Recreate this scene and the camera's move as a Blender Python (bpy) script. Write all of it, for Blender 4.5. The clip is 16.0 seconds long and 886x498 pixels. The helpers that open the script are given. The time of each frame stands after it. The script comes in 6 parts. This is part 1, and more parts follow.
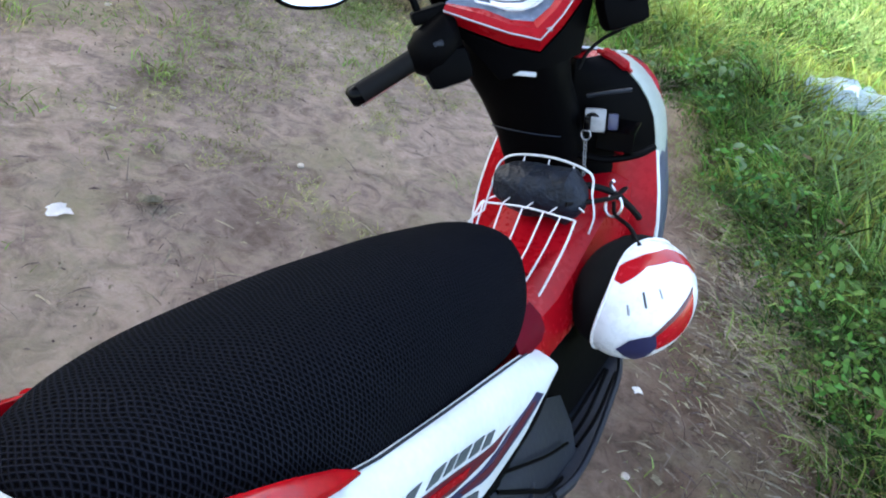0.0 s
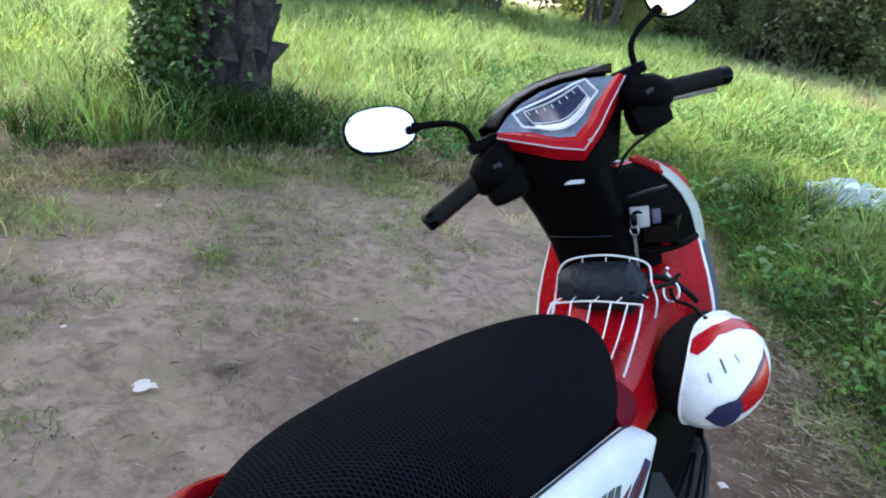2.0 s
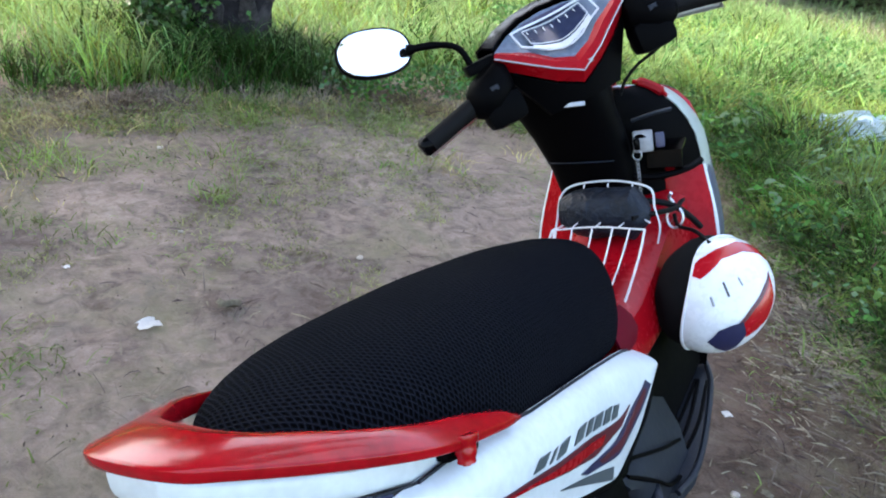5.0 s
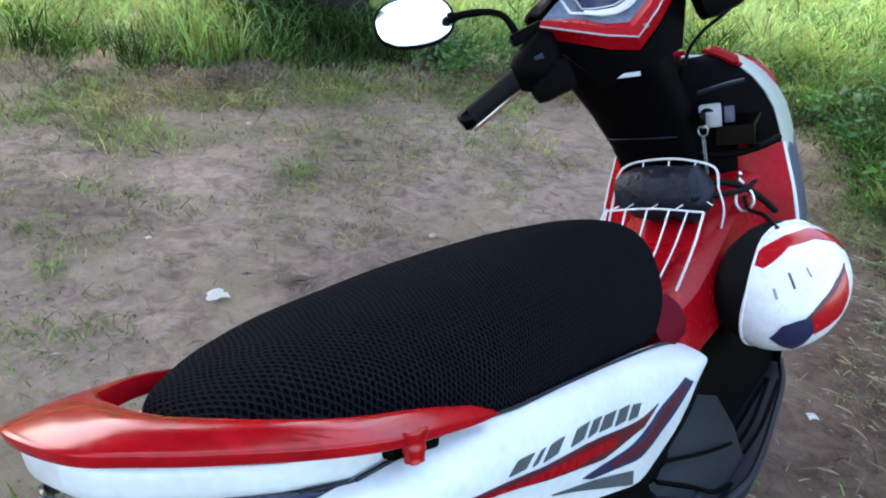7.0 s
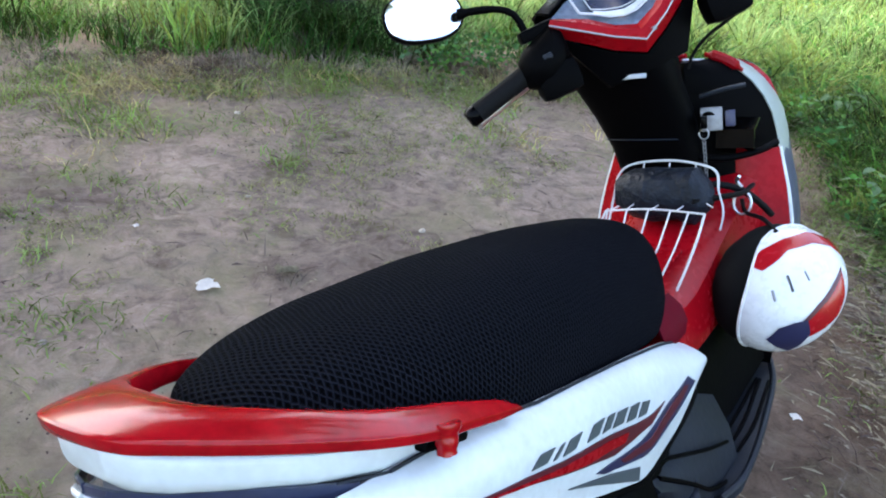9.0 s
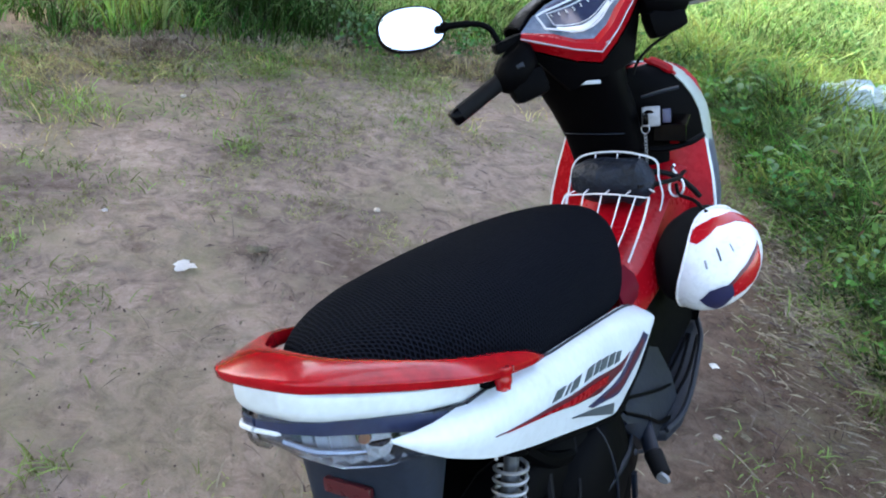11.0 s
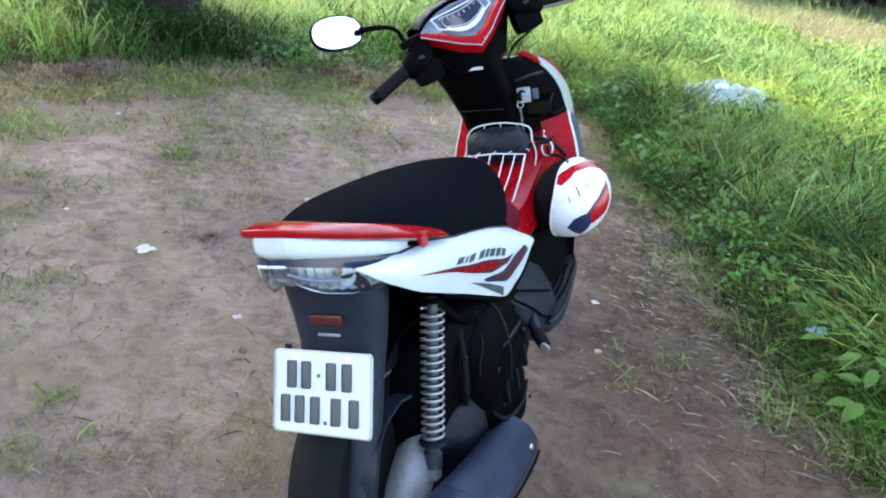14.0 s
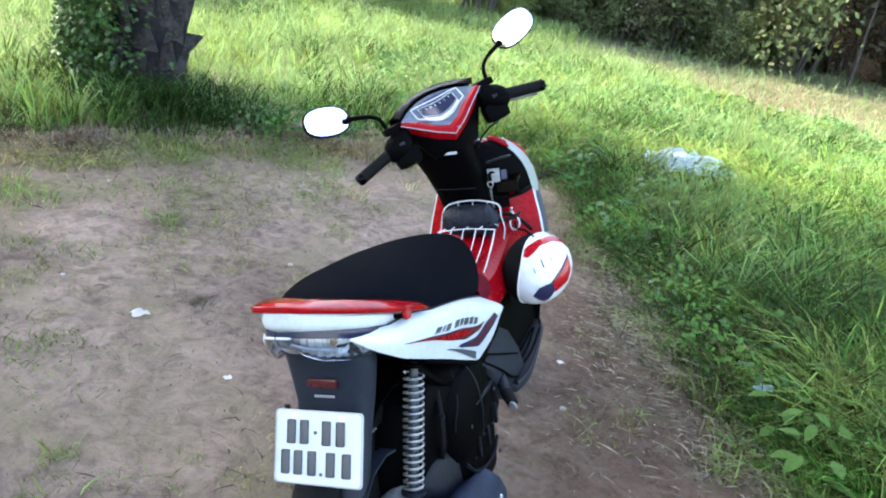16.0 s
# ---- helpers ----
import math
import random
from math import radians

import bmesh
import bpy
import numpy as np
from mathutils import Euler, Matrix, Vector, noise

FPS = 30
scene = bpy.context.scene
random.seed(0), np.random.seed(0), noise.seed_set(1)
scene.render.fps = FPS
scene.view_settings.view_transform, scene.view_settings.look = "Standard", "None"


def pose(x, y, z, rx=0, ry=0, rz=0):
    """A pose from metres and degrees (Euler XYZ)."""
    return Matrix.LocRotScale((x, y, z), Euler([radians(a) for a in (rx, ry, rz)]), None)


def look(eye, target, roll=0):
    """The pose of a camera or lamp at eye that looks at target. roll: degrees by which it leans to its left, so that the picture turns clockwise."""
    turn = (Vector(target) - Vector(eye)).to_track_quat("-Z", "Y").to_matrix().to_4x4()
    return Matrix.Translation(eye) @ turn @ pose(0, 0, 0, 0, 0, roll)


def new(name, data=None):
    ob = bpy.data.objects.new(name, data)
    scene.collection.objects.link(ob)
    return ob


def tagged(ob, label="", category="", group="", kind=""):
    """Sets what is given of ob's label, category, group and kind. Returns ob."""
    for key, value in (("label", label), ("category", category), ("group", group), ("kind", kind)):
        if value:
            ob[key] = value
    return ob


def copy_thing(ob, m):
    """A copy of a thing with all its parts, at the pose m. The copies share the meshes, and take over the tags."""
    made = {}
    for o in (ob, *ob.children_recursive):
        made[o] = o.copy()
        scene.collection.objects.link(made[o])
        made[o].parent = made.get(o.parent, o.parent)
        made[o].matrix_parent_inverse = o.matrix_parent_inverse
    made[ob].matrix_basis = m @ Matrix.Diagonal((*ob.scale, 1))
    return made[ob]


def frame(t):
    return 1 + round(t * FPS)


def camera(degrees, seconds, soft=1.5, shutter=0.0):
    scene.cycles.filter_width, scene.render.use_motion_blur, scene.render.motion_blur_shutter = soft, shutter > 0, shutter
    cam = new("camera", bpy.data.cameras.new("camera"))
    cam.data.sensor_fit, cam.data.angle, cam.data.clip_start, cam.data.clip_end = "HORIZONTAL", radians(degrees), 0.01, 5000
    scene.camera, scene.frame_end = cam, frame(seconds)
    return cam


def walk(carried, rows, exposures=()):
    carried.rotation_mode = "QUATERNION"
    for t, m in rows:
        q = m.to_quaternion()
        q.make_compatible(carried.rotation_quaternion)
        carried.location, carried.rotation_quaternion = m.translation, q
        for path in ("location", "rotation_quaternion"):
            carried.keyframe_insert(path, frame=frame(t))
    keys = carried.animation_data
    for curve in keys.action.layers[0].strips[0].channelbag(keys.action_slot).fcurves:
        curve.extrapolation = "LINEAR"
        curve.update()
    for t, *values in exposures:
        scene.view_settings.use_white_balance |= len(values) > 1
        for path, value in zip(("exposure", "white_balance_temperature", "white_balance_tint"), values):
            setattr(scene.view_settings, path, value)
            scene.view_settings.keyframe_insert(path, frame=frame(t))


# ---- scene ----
cam = camera(60.0, 16.0, soft=2.0)
PATH = [
    (0, (0.1395, -0.4793, 1.3282), (-0.2580, 1.1364, 0.2187), 19.62),
    (0.5, (0.1631, -0.5460, 1.3010), (-0.4028, 1.1611, 0.4261), 16.32),
    (1, (0.1838, -0.5805, 1.3134), (-0.4857, 1.1709, 0.6176), 11.92),
    (1.5, (0.1319, -0.6376, 1.2838), (-0.5064, 1.1252, 0.5873), 9.36),
    (2, (0.1100, -0.6714, 1.2723), (-0.4849, 1.0873, 0.5286), 9.02),
    (2.5, (0.1066, -0.6926, 1.2644), (-0.4662, 1.0624, 0.4952), 9.34),
    (3, (0.1045, -0.6932, 1.2739), (-0.4577, 1.0526, 0.4763), 9.55),
    (3.5, (0.1048, -0.6838, 1.2663), (-0.4527, 1.0537, 0.4476), 9.40),
    (4, (0.1131, -0.6752, 1.2709), (-0.4456, 1.0508, 0.4289), 9.29),
    (4.5, (0.1258, -0.6605, 1.2572), (-0.4444, 1.0521, 0.3958), 8.68),
    (5, (0.1328, -0.6528, 1.2331), (-0.4483, 1.0498, 0.3594), 8.10),
    (7.5, (0.2350, -0.5340, 1.2180), (-0.6102, 1.0048, 0.2600), 5.26),
    (8, (0.2180, -0.5410, 1.2170), (-0.6047, 1.0106, 0.2600), 5.84),
    (8.5, (0.2030, -0.5570, 1.2110), (-0.5993, 1.0115, 0.2643), 6.74),
    (11, (0.1243, -0.8044, 1.3163), (-0.4112, 0.8500, 0.3284), 10.44),
    (11.5, (0.2090, -0.9512, 1.3479), (-0.3051, 0.7403, 0.4129), 9.64),
    (12, (0.3318, -1.1135, 1.3516), (-0.1702, 0.6082, 0.4661), 8.37),
    (12.5, (0.3336, -1.1881, 1.3696), (-0.1247, 0.5476, 0.4879), 8.12),
    (13, (0.2939, -1.2159, 1.3880), (-0.1191, 0.5277, 0.4997), 8.85),
    (13.5, (0.2707, -1.2499, 1.3646), (-0.1058, 0.5020, 0.4764), 9.35),
    (14, (0.2715, -1.2854, 1.3672), (-0.0789, 0.4679, 0.4710), 9.79),
    (14.5, (0.2729, -1.3215, 1.3944), (-0.0615, 0.4426, 0.5135), 10.40),
    (15, (0.2697, -1.3946, 1.4405), (-0.0465, 0.3964, 0.6086), 10.77),
    (15.5, (0.2809, -1.4529, 1.4811), (-0.0284, 0.3598, 0.6945), 10.77),
    (16, (0.2815, -1.4651, 1.4910), (-0.0325, 0.3593, 0.7339), 10.53),
]
EXPOSURES = [(0.0, 3.25, 7200, 9), (1.0, 3.1, 7200, 9), (2.5, 2.98, 7100, 9), (5.0, 3.06, 7100, 9), (8.5, 3.05, 7100, 9), (11.0, 3.12, 7100, 9), (14.0, 3.27, 7150, 9), (16.0, 3.33, 7100, 9)]
walk(cam, [(t, look(eye, target, roll)) for t, eye, target, roll in PATH], EXPOSURES)

# ---- light ----
SUN_ELEV, SUN_AZ = radians(52), radians(-68)  # azimuth from +y towards +x
world = bpy.data.worlds.new("sky")
scene.world = world
world.use_nodes = True
sky = world.node_tree.nodes.new("ShaderNodeTexSky")
sky.sky_type, sky.sun_disc = "NISHITA", False
sky.sun_elevation, sky.sun_rotation = SUN_ELEV, SUN_AZ
sky.air_density, sky.dust_density = 1.0, 2.5
back = world.node_tree.nodes["Background"]
back.inputs["Strength"].default_value = 0.15
world.node_tree.links.new(sky.outputs[0], back.inputs[0])
sun = new("sun", bpy.data.lights.new("sun", "SUN"))
sun.data.energy, sun.data.angle, sun.data.color = 3.05, radians(1.2), (1.0, 0.95, 0.86)
sun_at = Vector((math.sin(SUN_AZ) * math.cos(SUN_ELEV), math.cos(SUN_AZ) * math.cos(SUN_ELEV), math.sin(SUN_ELEV)))
sun.matrix_world = look(sun_at * 50, (0, 0, 0))


# ---- materials ----
def mat(name, color, rough=0.5, metal=0.0, var=0.12, scale=6.0, fine=90.0, bump=0.0, coat=0.0, dirt=None, dirt_amount=0.0, alpha=1.0, transmission=0.0, island=0.0, translucent=0.0, spec=0.5):
    """A surface with two scales of variation in colour and gloss, fine relief, and optional dirt."""
    m = bpy.data.materials.new(name)
    m.use_nodes = True
    nt = m.node_tree
    n, l = nt.nodes, nt.links
    b = n["Principled BSDF"]
    tc = n.new("ShaderNodeTexCoord")
    big, small = n.new("ShaderNodeTexNoise"), n.new("ShaderNodeTexNoise")
    big.inputs["Scale"].default_value, small.inputs["Scale"].default_value = scale, fine
    big.inputs["Detail"].default_value, small.inputs["Detail"].default_value = 5, 3
    for t in (big, small):
        l.new(tc.outputs["Object"], t.inputs["Vector"])
    mixed = n.new("ShaderNodeMath")
    mixed.operation = "MULTIPLY_ADD"
    l.new(small.outputs["Fac"], mixed.inputs[0])
    mixed.inputs[1].default_value = 0.5
    half = n.new("ShaderNodeMath")
    half.operation = "MULTIPLY"
    half.inputs[1].default_value = 0.75
    l.new(big.outputs["Fac"], half.inputs[0])
    l.new(half.outputs[0], mixed.inputs[2])
    ramp = n.new("ShaderNodeValToRGB")
    lo = [max(0, c * (1 - var * 1.6)) for c in color[:3]]
    hi = [min(1, c * (1 + var * 1.2)) for c in color[:3]]
    ramp.color_ramp.elements[0].position, ramp.color_ramp.elements[1].position = 0.35, 0.85
    ramp.color_ramp.elements[0].color, ramp.color_ramp.elements[1].color = (*lo, 1), (*hi, 1)
    l.new(mixed.outputs[0], ramp.inputs[0])
    col = ramp.outputs[0]
    if island:
        geo, hsv = n.new("ShaderNodeNewGeometry"), n.new("ShaderNodeHueSaturation")
        ma = n.new("ShaderNodeMapRange")
        ma.inputs["To Min"].default_value, ma.inputs["To Max"].default_value = 1 - island, 1 + island
        mh = n.new("ShaderNodeMapRange")
        mh.inputs["To Min"].default_value, mh.inputs["To Max"].default_value = 0.5 - island * 0.09, 0.5 + island * 0.05
        l.new(geo.outputs["Random Per Island"], ma.inputs["Value"])
        l.new(geo.outputs["Random Per Island"], mh.inputs["Value"])
        l.new(ma.outputs[0], hsv.inputs["Value"])
        l.new(mh.outputs[0], hsv.inputs["Hue"])
        l.new(col, hsv.inputs["Color"])
        col = hsv.outputs[0]
    if dirt:
        spots, edge, mixd = n.new("ShaderNodeTexNoise"), n.new("ShaderNodeMapRange"), n.new("ShaderNodeMix")
        spots.inputs["Scale"].default_value, spots.inputs["Detail"].default_value = scale * 2.3, 8
        spots.inputs["Roughness"].default_value = 0.7
        l.new(tc.outputs["Object"], spots.inputs["Vector"])
        edge.inputs["From Min"].default_value, edge.inputs["From Max"].default_value = 0.72 - dirt_amount * 0.4, 0.85 - dirt_amount * 0.2
        l.new(spots.outputs["Fac"], edge.inputs["Value"])
        mixd.data_type = "RGBA"
        l.new(edge.outputs[0], mixd.inputs["Factor"])
        l.new(col, mixd.inputs["A"])
        mixd.inputs["B"].default_value = (*dirt, 1)
        col = mixd.outputs["Result"]
    l.new(col, b.inputs["Base Color"])
    rr = n.new("ShaderNodeMapRange")
    rr.inputs["To Min"].default_value, rr.inputs["To Max"].default_value = max(0.02, rough - 0.1), min(1, rough + 0.12)
    l.new(mixed.outputs[0], rr.inputs["Value"])
    l.new(rr.outputs[0], b.inputs["Roughness"])
    b.inputs["Metallic"].default_value = metal
    b.inputs["Specular IOR Level"].default_value = spec
    b.inputs["Coat Weight"].default_value = coat
    b.inputs["Transmission Weight"].default_value = transmission
    if bump:
        bp = n.new("ShaderNodeBump")
        bp.inputs["Strength"].default_value, bp.inputs["Distance"].default_value = min(1, bump), 0.01
        l.new(mixed.outputs[0], bp.inputs["Height"])
        l.new(bp.outputs[0], b.inputs["Normal"])
    if translucent:
        tr, ms = n.new("ShaderNodeBsdfTranslucent"), n.new("ShaderNodeMixShader")
        l.new(col, tr.inputs["Color"])
        ms.inputs[0].default_value = translucent
        l.new(b.outputs[0], ms.inputs[1])
        l.new(tr.outputs[0], ms.inputs[2])
        l.new(ms.outputs[0], n["Material Output"].inputs["Surface"])
    return m


WHITE = mat("white_plastic", (0.49, 0.525, 0.535), 0.3, var=0.10, coat=0.12, spec=0.4, dirt=(0.36, 0.34, 0.30), dirt_amount=0.12)
RED = mat("red_plastic", (0.24, 0.0020, 0.006), 0.24, var=0.14, coat=0.03, spec=0.08, dirt=(0.20, 0.02, 0.02), dirt_amount=0.06)
RAIL_RED = mat("worn_red_metal", (0.25, 0.0022, 0.0060), 0.16, var=0.22, coat=0.24, spec=0.16, dirt=(0.33, 0.10, 0.09), dirt_amount=0.12, scale=16)
# The red plastic again, darkened for the shade under the seat's nose.
RED_SHADED = mat("shaded_red_plastic", (0.075, 0.0014, 0.007), 0.45, var=0.12, spec=0.03)
MAROON = mat("maroon_sticker", (0.062, 0.002, 0.010), 0.4, var=0.1)
BLACK = mat("black_plastic", (0.0009, 0.0009, 0.0012), 0.5, var=0.3, bump=0.06, spec=0.025, dirt=(0.005, 0.0047, 0.0045), dirt_amount=0.06)
GLOSS = mat("gloss_black", (0.0009, 0.0009, 0.0013), 0.16, var=0.2, spec=0.05)
DARK = mat("dark_grey_plastic", (0.0060, 0.0085, 0.0145), 0.5, var=0.3, bump=0.1, spec=0.22, dirt=(0.036, 0.034, 0.032), dirt_amount=0.18)
MUFFLER = mat("dusty_muffler", (0.015, 0.024, 0.047), 0.4, var=0.5, bump=0.2, spec=0.25, dirt=(0.035, 0.034, 0.034), dirt_amount=0.22)
FENDER = mat("fender_plastic", (0.0090, 0.0135, 0.0225), 0.5, var=0.3, bump=0.1, spec=0.25, dirt=(0.045, 0.044, 0.044), dirt_amount=0.2)
SKIRT = mat("skirt_plastic", (0.0070, 0.0105, 0.0175), 0.42, var=0.3, bump=0.1, spec=0.25, dirt=(0.045, 0.043, 0.040), dirt_amount=0.2)
COWL_SIDE = mat("blue_grey_cowl", (0.035, 0.042, 0.070), 0.4, var=0.15, spec=0.3)
RUBBER = mat("rubber", (0.0025, 0.0025, 0.003), 0.7, var=0.3, bump=0.15, spec=0.12)
STEEL = mat("steel", (0.55, 0.56, 0.58), 0.3, metal=1.0, var=0.15, dirt=(0.2, 0.17, 0.14), dirt_amount=0.15)
ALLOY = mat("dusty_alloy", (0.22, 0.22, 0.23), 0.5, metal=0.4, var=0.25, bump=0.2, dirt=(0.12, 0.10, 0.08), dirt_amount=0.3)
MIRROR = mat("mirror_glass", (0.92, 0.93, 0.95), 0.02, metal=1.0, var=0.0)
LENS = mat("clear_lens", (0.72, 0.75, 0.80), 0.06, var=0.03, transmission=1.0)
LAMP_IN = mat("lamp_chrome", (0.40, 0.43, 0.48), 0.25, metal=0.3, var=0.25, scale=30)
LAMP_BODY = mat("lamp_housing", (0.15, 0.165, 0.20), 0.3, var=0.3, coat=0.3)
GRIME = mat("grimy_metal", (0.0026, 0.0040, 0.0078), 0.42, var=0.6, scale=14, bump=0.35, spec=0.14, dirt=(0.02, 0.019, 0.018), dirt_amount=0.15)
WITHERED = mat("withered_leaf", (0.075, 0.052, 0.032), 0.8, var=0.3, island=0.6, translucent=0.15, spec=0.15)
TWIG = mat("dark_twigs", (0.085, 0.062, 0.045), 0.9, var=0.4, island=0.6, spec=0.15)
AMBER = mat("amber_plastic", (0.16, 0.06, 0.025), 0.3, var=0.1)
LAMP_DARK = mat("lamp_dark_strip", (0.020, 0.026, 0.055), 0.15, var=0.2, coat=0.3)
REFLECTOR = mat("red_reflector", (0.045, 0.003, 0.006), 0.25, coat=0.2)
GAUGE = mat("gauge_face", (0.115, 0.145, 0.20), 0.2, var=0.3, coat=0.35)
BEZEL = mat("silver_bezel", (0.52, 0.55, 0.60), 0.3, metal=0.3, var=0.1)
SILVER = mat("silver_trim", (0.28, 0.29, 0.31), 0.35, metal=0.5, var=0.1)
PLATE = mat("plate_white", (0.43, 0.455, 0.485), 0.45, var=0.06, spec=0.3, dirt=(0.36, 0.34, 0.31), dirt_amount=0.12)
PLATE_INK = mat("plate_ink", (0.04, 0.045, 0.05), 0.5, var=0.15)
GREYTXT = mat("grey_sticker", (0.045, 0.058, 0.065), 0.4)
NAVY = mat("navy_sticker", (0.012, 0.014, 0.05), 0.35)
HELM_RED = mat("helmet_red", (0.30, 0.004, 0.010), 0.22, coat=0.3, var=0.1, spec=0.25)
HELM_WHITE = mat("helmet_white", (0.58, 0.59, 0.61), 0.25, coat=0.25, var=0.04, spec=0.4, dirt=(0.3, 0.3, 0.32), dirt_amount=0.1)
GREYVENT = mat("helmet_vent", (0.22, 0.23, 0.25), 0.5)
FOAM = mat("helmet_lining", (0.0015, 0.0015, 0.002), 0.85, var=0.3, spec=0.12)
CLOTH = mat("dark_bag_cloth", (0.0055, 0.0080, 0.0135), 0.45, var=0.5, bump=0.9, scale=26, spec=0.16)
WIRE = mat("white_wire", (0.46, 0.46, 0.47), 0.35, var=0.06)


def net_material():
    """Black elastic net: slanting meshes of thin cord over dark cloth, laid out by the seat's own run and girth."""
    m = mat("black_net_cover", (0.0008, 0.0008, 0.0013), 0.75, var=0.25)
    n, l = m.node_tree.nodes, m.node_tree.links
    b = n["Principled BSDF"]
    lay = n.new("ShaderNodeAttribute")
    lay.attribute_name = "net"
    warp, add = n.new("ShaderNodeTexNoise"), n.new("ShaderNodeMix")
    warp.inputs["Scale"].default_value, warp.inputs["Detail"].default_value = 9, 2
    l.new(lay.outputs["Vector"], warp.inputs["Vector"])
    add.data_type, add.blend_type = "RGBA", "LINEAR_LIGHT"
    add.inputs["Factor"].default_value = 0.012
    l.new(lay.outputs["Vector"], add.inputs["A"])
    l.new(warp.outputs["Color"], add.inputs["B"])
    size, mesh, cord = n.new("ShaderNodeMapping"), n.new("ShaderNodeTexVoronoi"), n.new("ShaderNodeMapRange")
    size.inputs["Scale"].default_value, size.inputs["Rotation"].default_value = (120, 215, 1), (0, 0, radians(45))
    mesh.voronoi_dimensions, mesh.feature = "2D", "DISTANCE_TO_EDGE"
    mesh.inputs["Scale"].default_value, mesh.inputs["Randomness"].default_value = 1.0, 0.18
    for k, v in (("From Min", 0.06), ("From Max", 0.30), ("To Min", 1.0), ("To Max", 0.0)):
        cord.inputs[k].default_value = v
    l.new(add.outputs["Result"], size.inputs["Vector"])
    l.new(size.outputs["Vector"], mesh.inputs["Vector"])
    l.new(mesh.outputs["Distance"], cord.inputs["Value"])
    tone = n.new("ShaderNodeMix")
    tone.data_type = "RGBA"
    tone.inputs["A"].default_value, tone.inputs["B"].default_value = (0.0004, 0.0005, 0.0009, 1), (0.0080, 0.0090, 0.0130, 1)
    l.new(cord.outputs["Result"], tone.inputs["Factor"])
    l.new(tone.outputs["Result"], b.inputs["Base Color"])
    bp = n.new("ShaderNodeBump")
    bp.inputs["Strength"].default_value, bp.inputs["Distance"].default_value = 0.9, 0.004
    l.new(cord.outputs["Result"], bp.inputs["Height"])
    l.new(bp.outputs[0], b.inputs["Normal"])
    b.inputs["Specular IOR Level"].default_value = 0.012
    return m


NET = net_material()
BARK = mat("palm_bark", (0.017, 0.015, 0.016), 0.95, var=0.7, scale=4, fine=26, bump=1.0, spec=0.1)
BARK_PALE = mat("palm_leaf_base", (0.040, 0.035, 0.034), 0.9, var=0.6, scale=9, fine=40, bump=0.8, spec=0.15)
BARK2 = mat("tree_bark", (0.05, 0.044, 0.038), 0.9, var=0.4, scale=4, fine=30, bump=0.6)
VINE = mat("vine_leaves", (0.032, 0.082, 0.015), 0.45, var=0.3, island=0.5, translucent=0.25)
# One grass, two tones: sun put into the meadow's colour, shade into the bank's.
GRASS_SUNLIT = mat("meadow_grass", (0.150, 0.240, 0.090), 0.65, var=0.4, scale=0.8, fine=4, island=0.35, translucent=0.4, spec=0.15)
GRASS_SHADED = mat("bank_grass", (0.055, 0.130, 0.019), 0.55, var=0.35, scale=0.9, fine=5, island=0.8, translucent=0.35, spec=0.13)
# Dark clumps; also the shade between clumps and at the palm's foot.
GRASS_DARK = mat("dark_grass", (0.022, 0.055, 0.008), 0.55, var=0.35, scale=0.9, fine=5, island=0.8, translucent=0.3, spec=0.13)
GRASS_PALE = mat("pale_grass", (0.155, 0.228, 0.048), 0.6, var=0.3, scale=0.9, fine=5, island=0.7, translucent=0.35, spec=0.2)
TUFT = mat("olive_tufts", (0.135, 0.178, 0.052), 0.6, var=0.35, scale=3, fine=12, island=0.6, translucent=0.25, spec=0.15)
# Dry yellow grass whose brightness also stands in for sun flecks.
DRY_SUNFLECK = mat("sunflecked_dry_grass", (0.36, 0.30, 0.14), 0.8, var=0.3, scale=2, fine=9, island=0.4, translucent=0.25, spec=0.12)
SPROUT = mat("sprouts", (0.205, 0.205, 0.085), 0.7, var=0.35, scale=2, fine=9, island=0.5, translucent=0.2, spec=0.15)
GRASS_DRY = mat("dry_grass", (0.165, 0.180, 0.105), 0.85, var=0.2, scale=0.7, fine=5, island=0.3, translucent=0.3, spec=0.1)
STRAW = mat("straw", (0.165, 0.135, 0.100), 0.85, var=0.4, island=0.6, spec=0.15)
WEED = mat("broad_weed", (0.07, 0.17, 0.035), 0.6, var=0.25, island=0.35, translucent=0.3, spec=0.12)
WEED_BLUE = mat("greyish_weed", (0.09, 0.165, 0.080), 0.65, var=0.25, island=0.3, translucent=0.25, spec=0.12)
FOREST = mat("forest_leaves", (0.105, 0.140, 0.058), 0.6, var=0.5, scale=0.35, fine=2, island=0.6, translucent=0.3, spec=0.2)
FOREST_LIGHT = mat("pale_leaves", (0.20, 0.26, 0.085), 0.6, var=0.4, scale=0.5, fine=3, island=0.5, translucent=0.3, spec=0.2)
FOREST_GREY = mat("grey_leaves", (0.105, 0.112, 0.070), 0.65, var=0.5, scale=0.4, fine=3, island=0.5, translucent=0.25, spec=0.2)
WEED_DARK = mat("dark_weed", (0.042, 0.115, 0.034), 0.6, var=0.3, island=0.4, translucent=0.25, spec=0.12)
CRUMB = mat("soil_crumb", (0.11, 0.085, 0.066), 0.95, var=0.4, island=0.6, spec=0.1)
FOREST_BROWN = mat("brown_leaves", (0.18, 0.115, 0.06), 0.65, var=0.35, scale=0.6, fine=4, island=0.45, translucent=0.2, spec=0.2)
CANOPY = mat("canopy_leaves", (0.05, 0.10, 0.02), 0.5, var=0.25, island=0.4, translucent=0.2)
PAPER = mat("white_scrap", (0.75, 0.73, 0.70), 0.7, var=0.1)
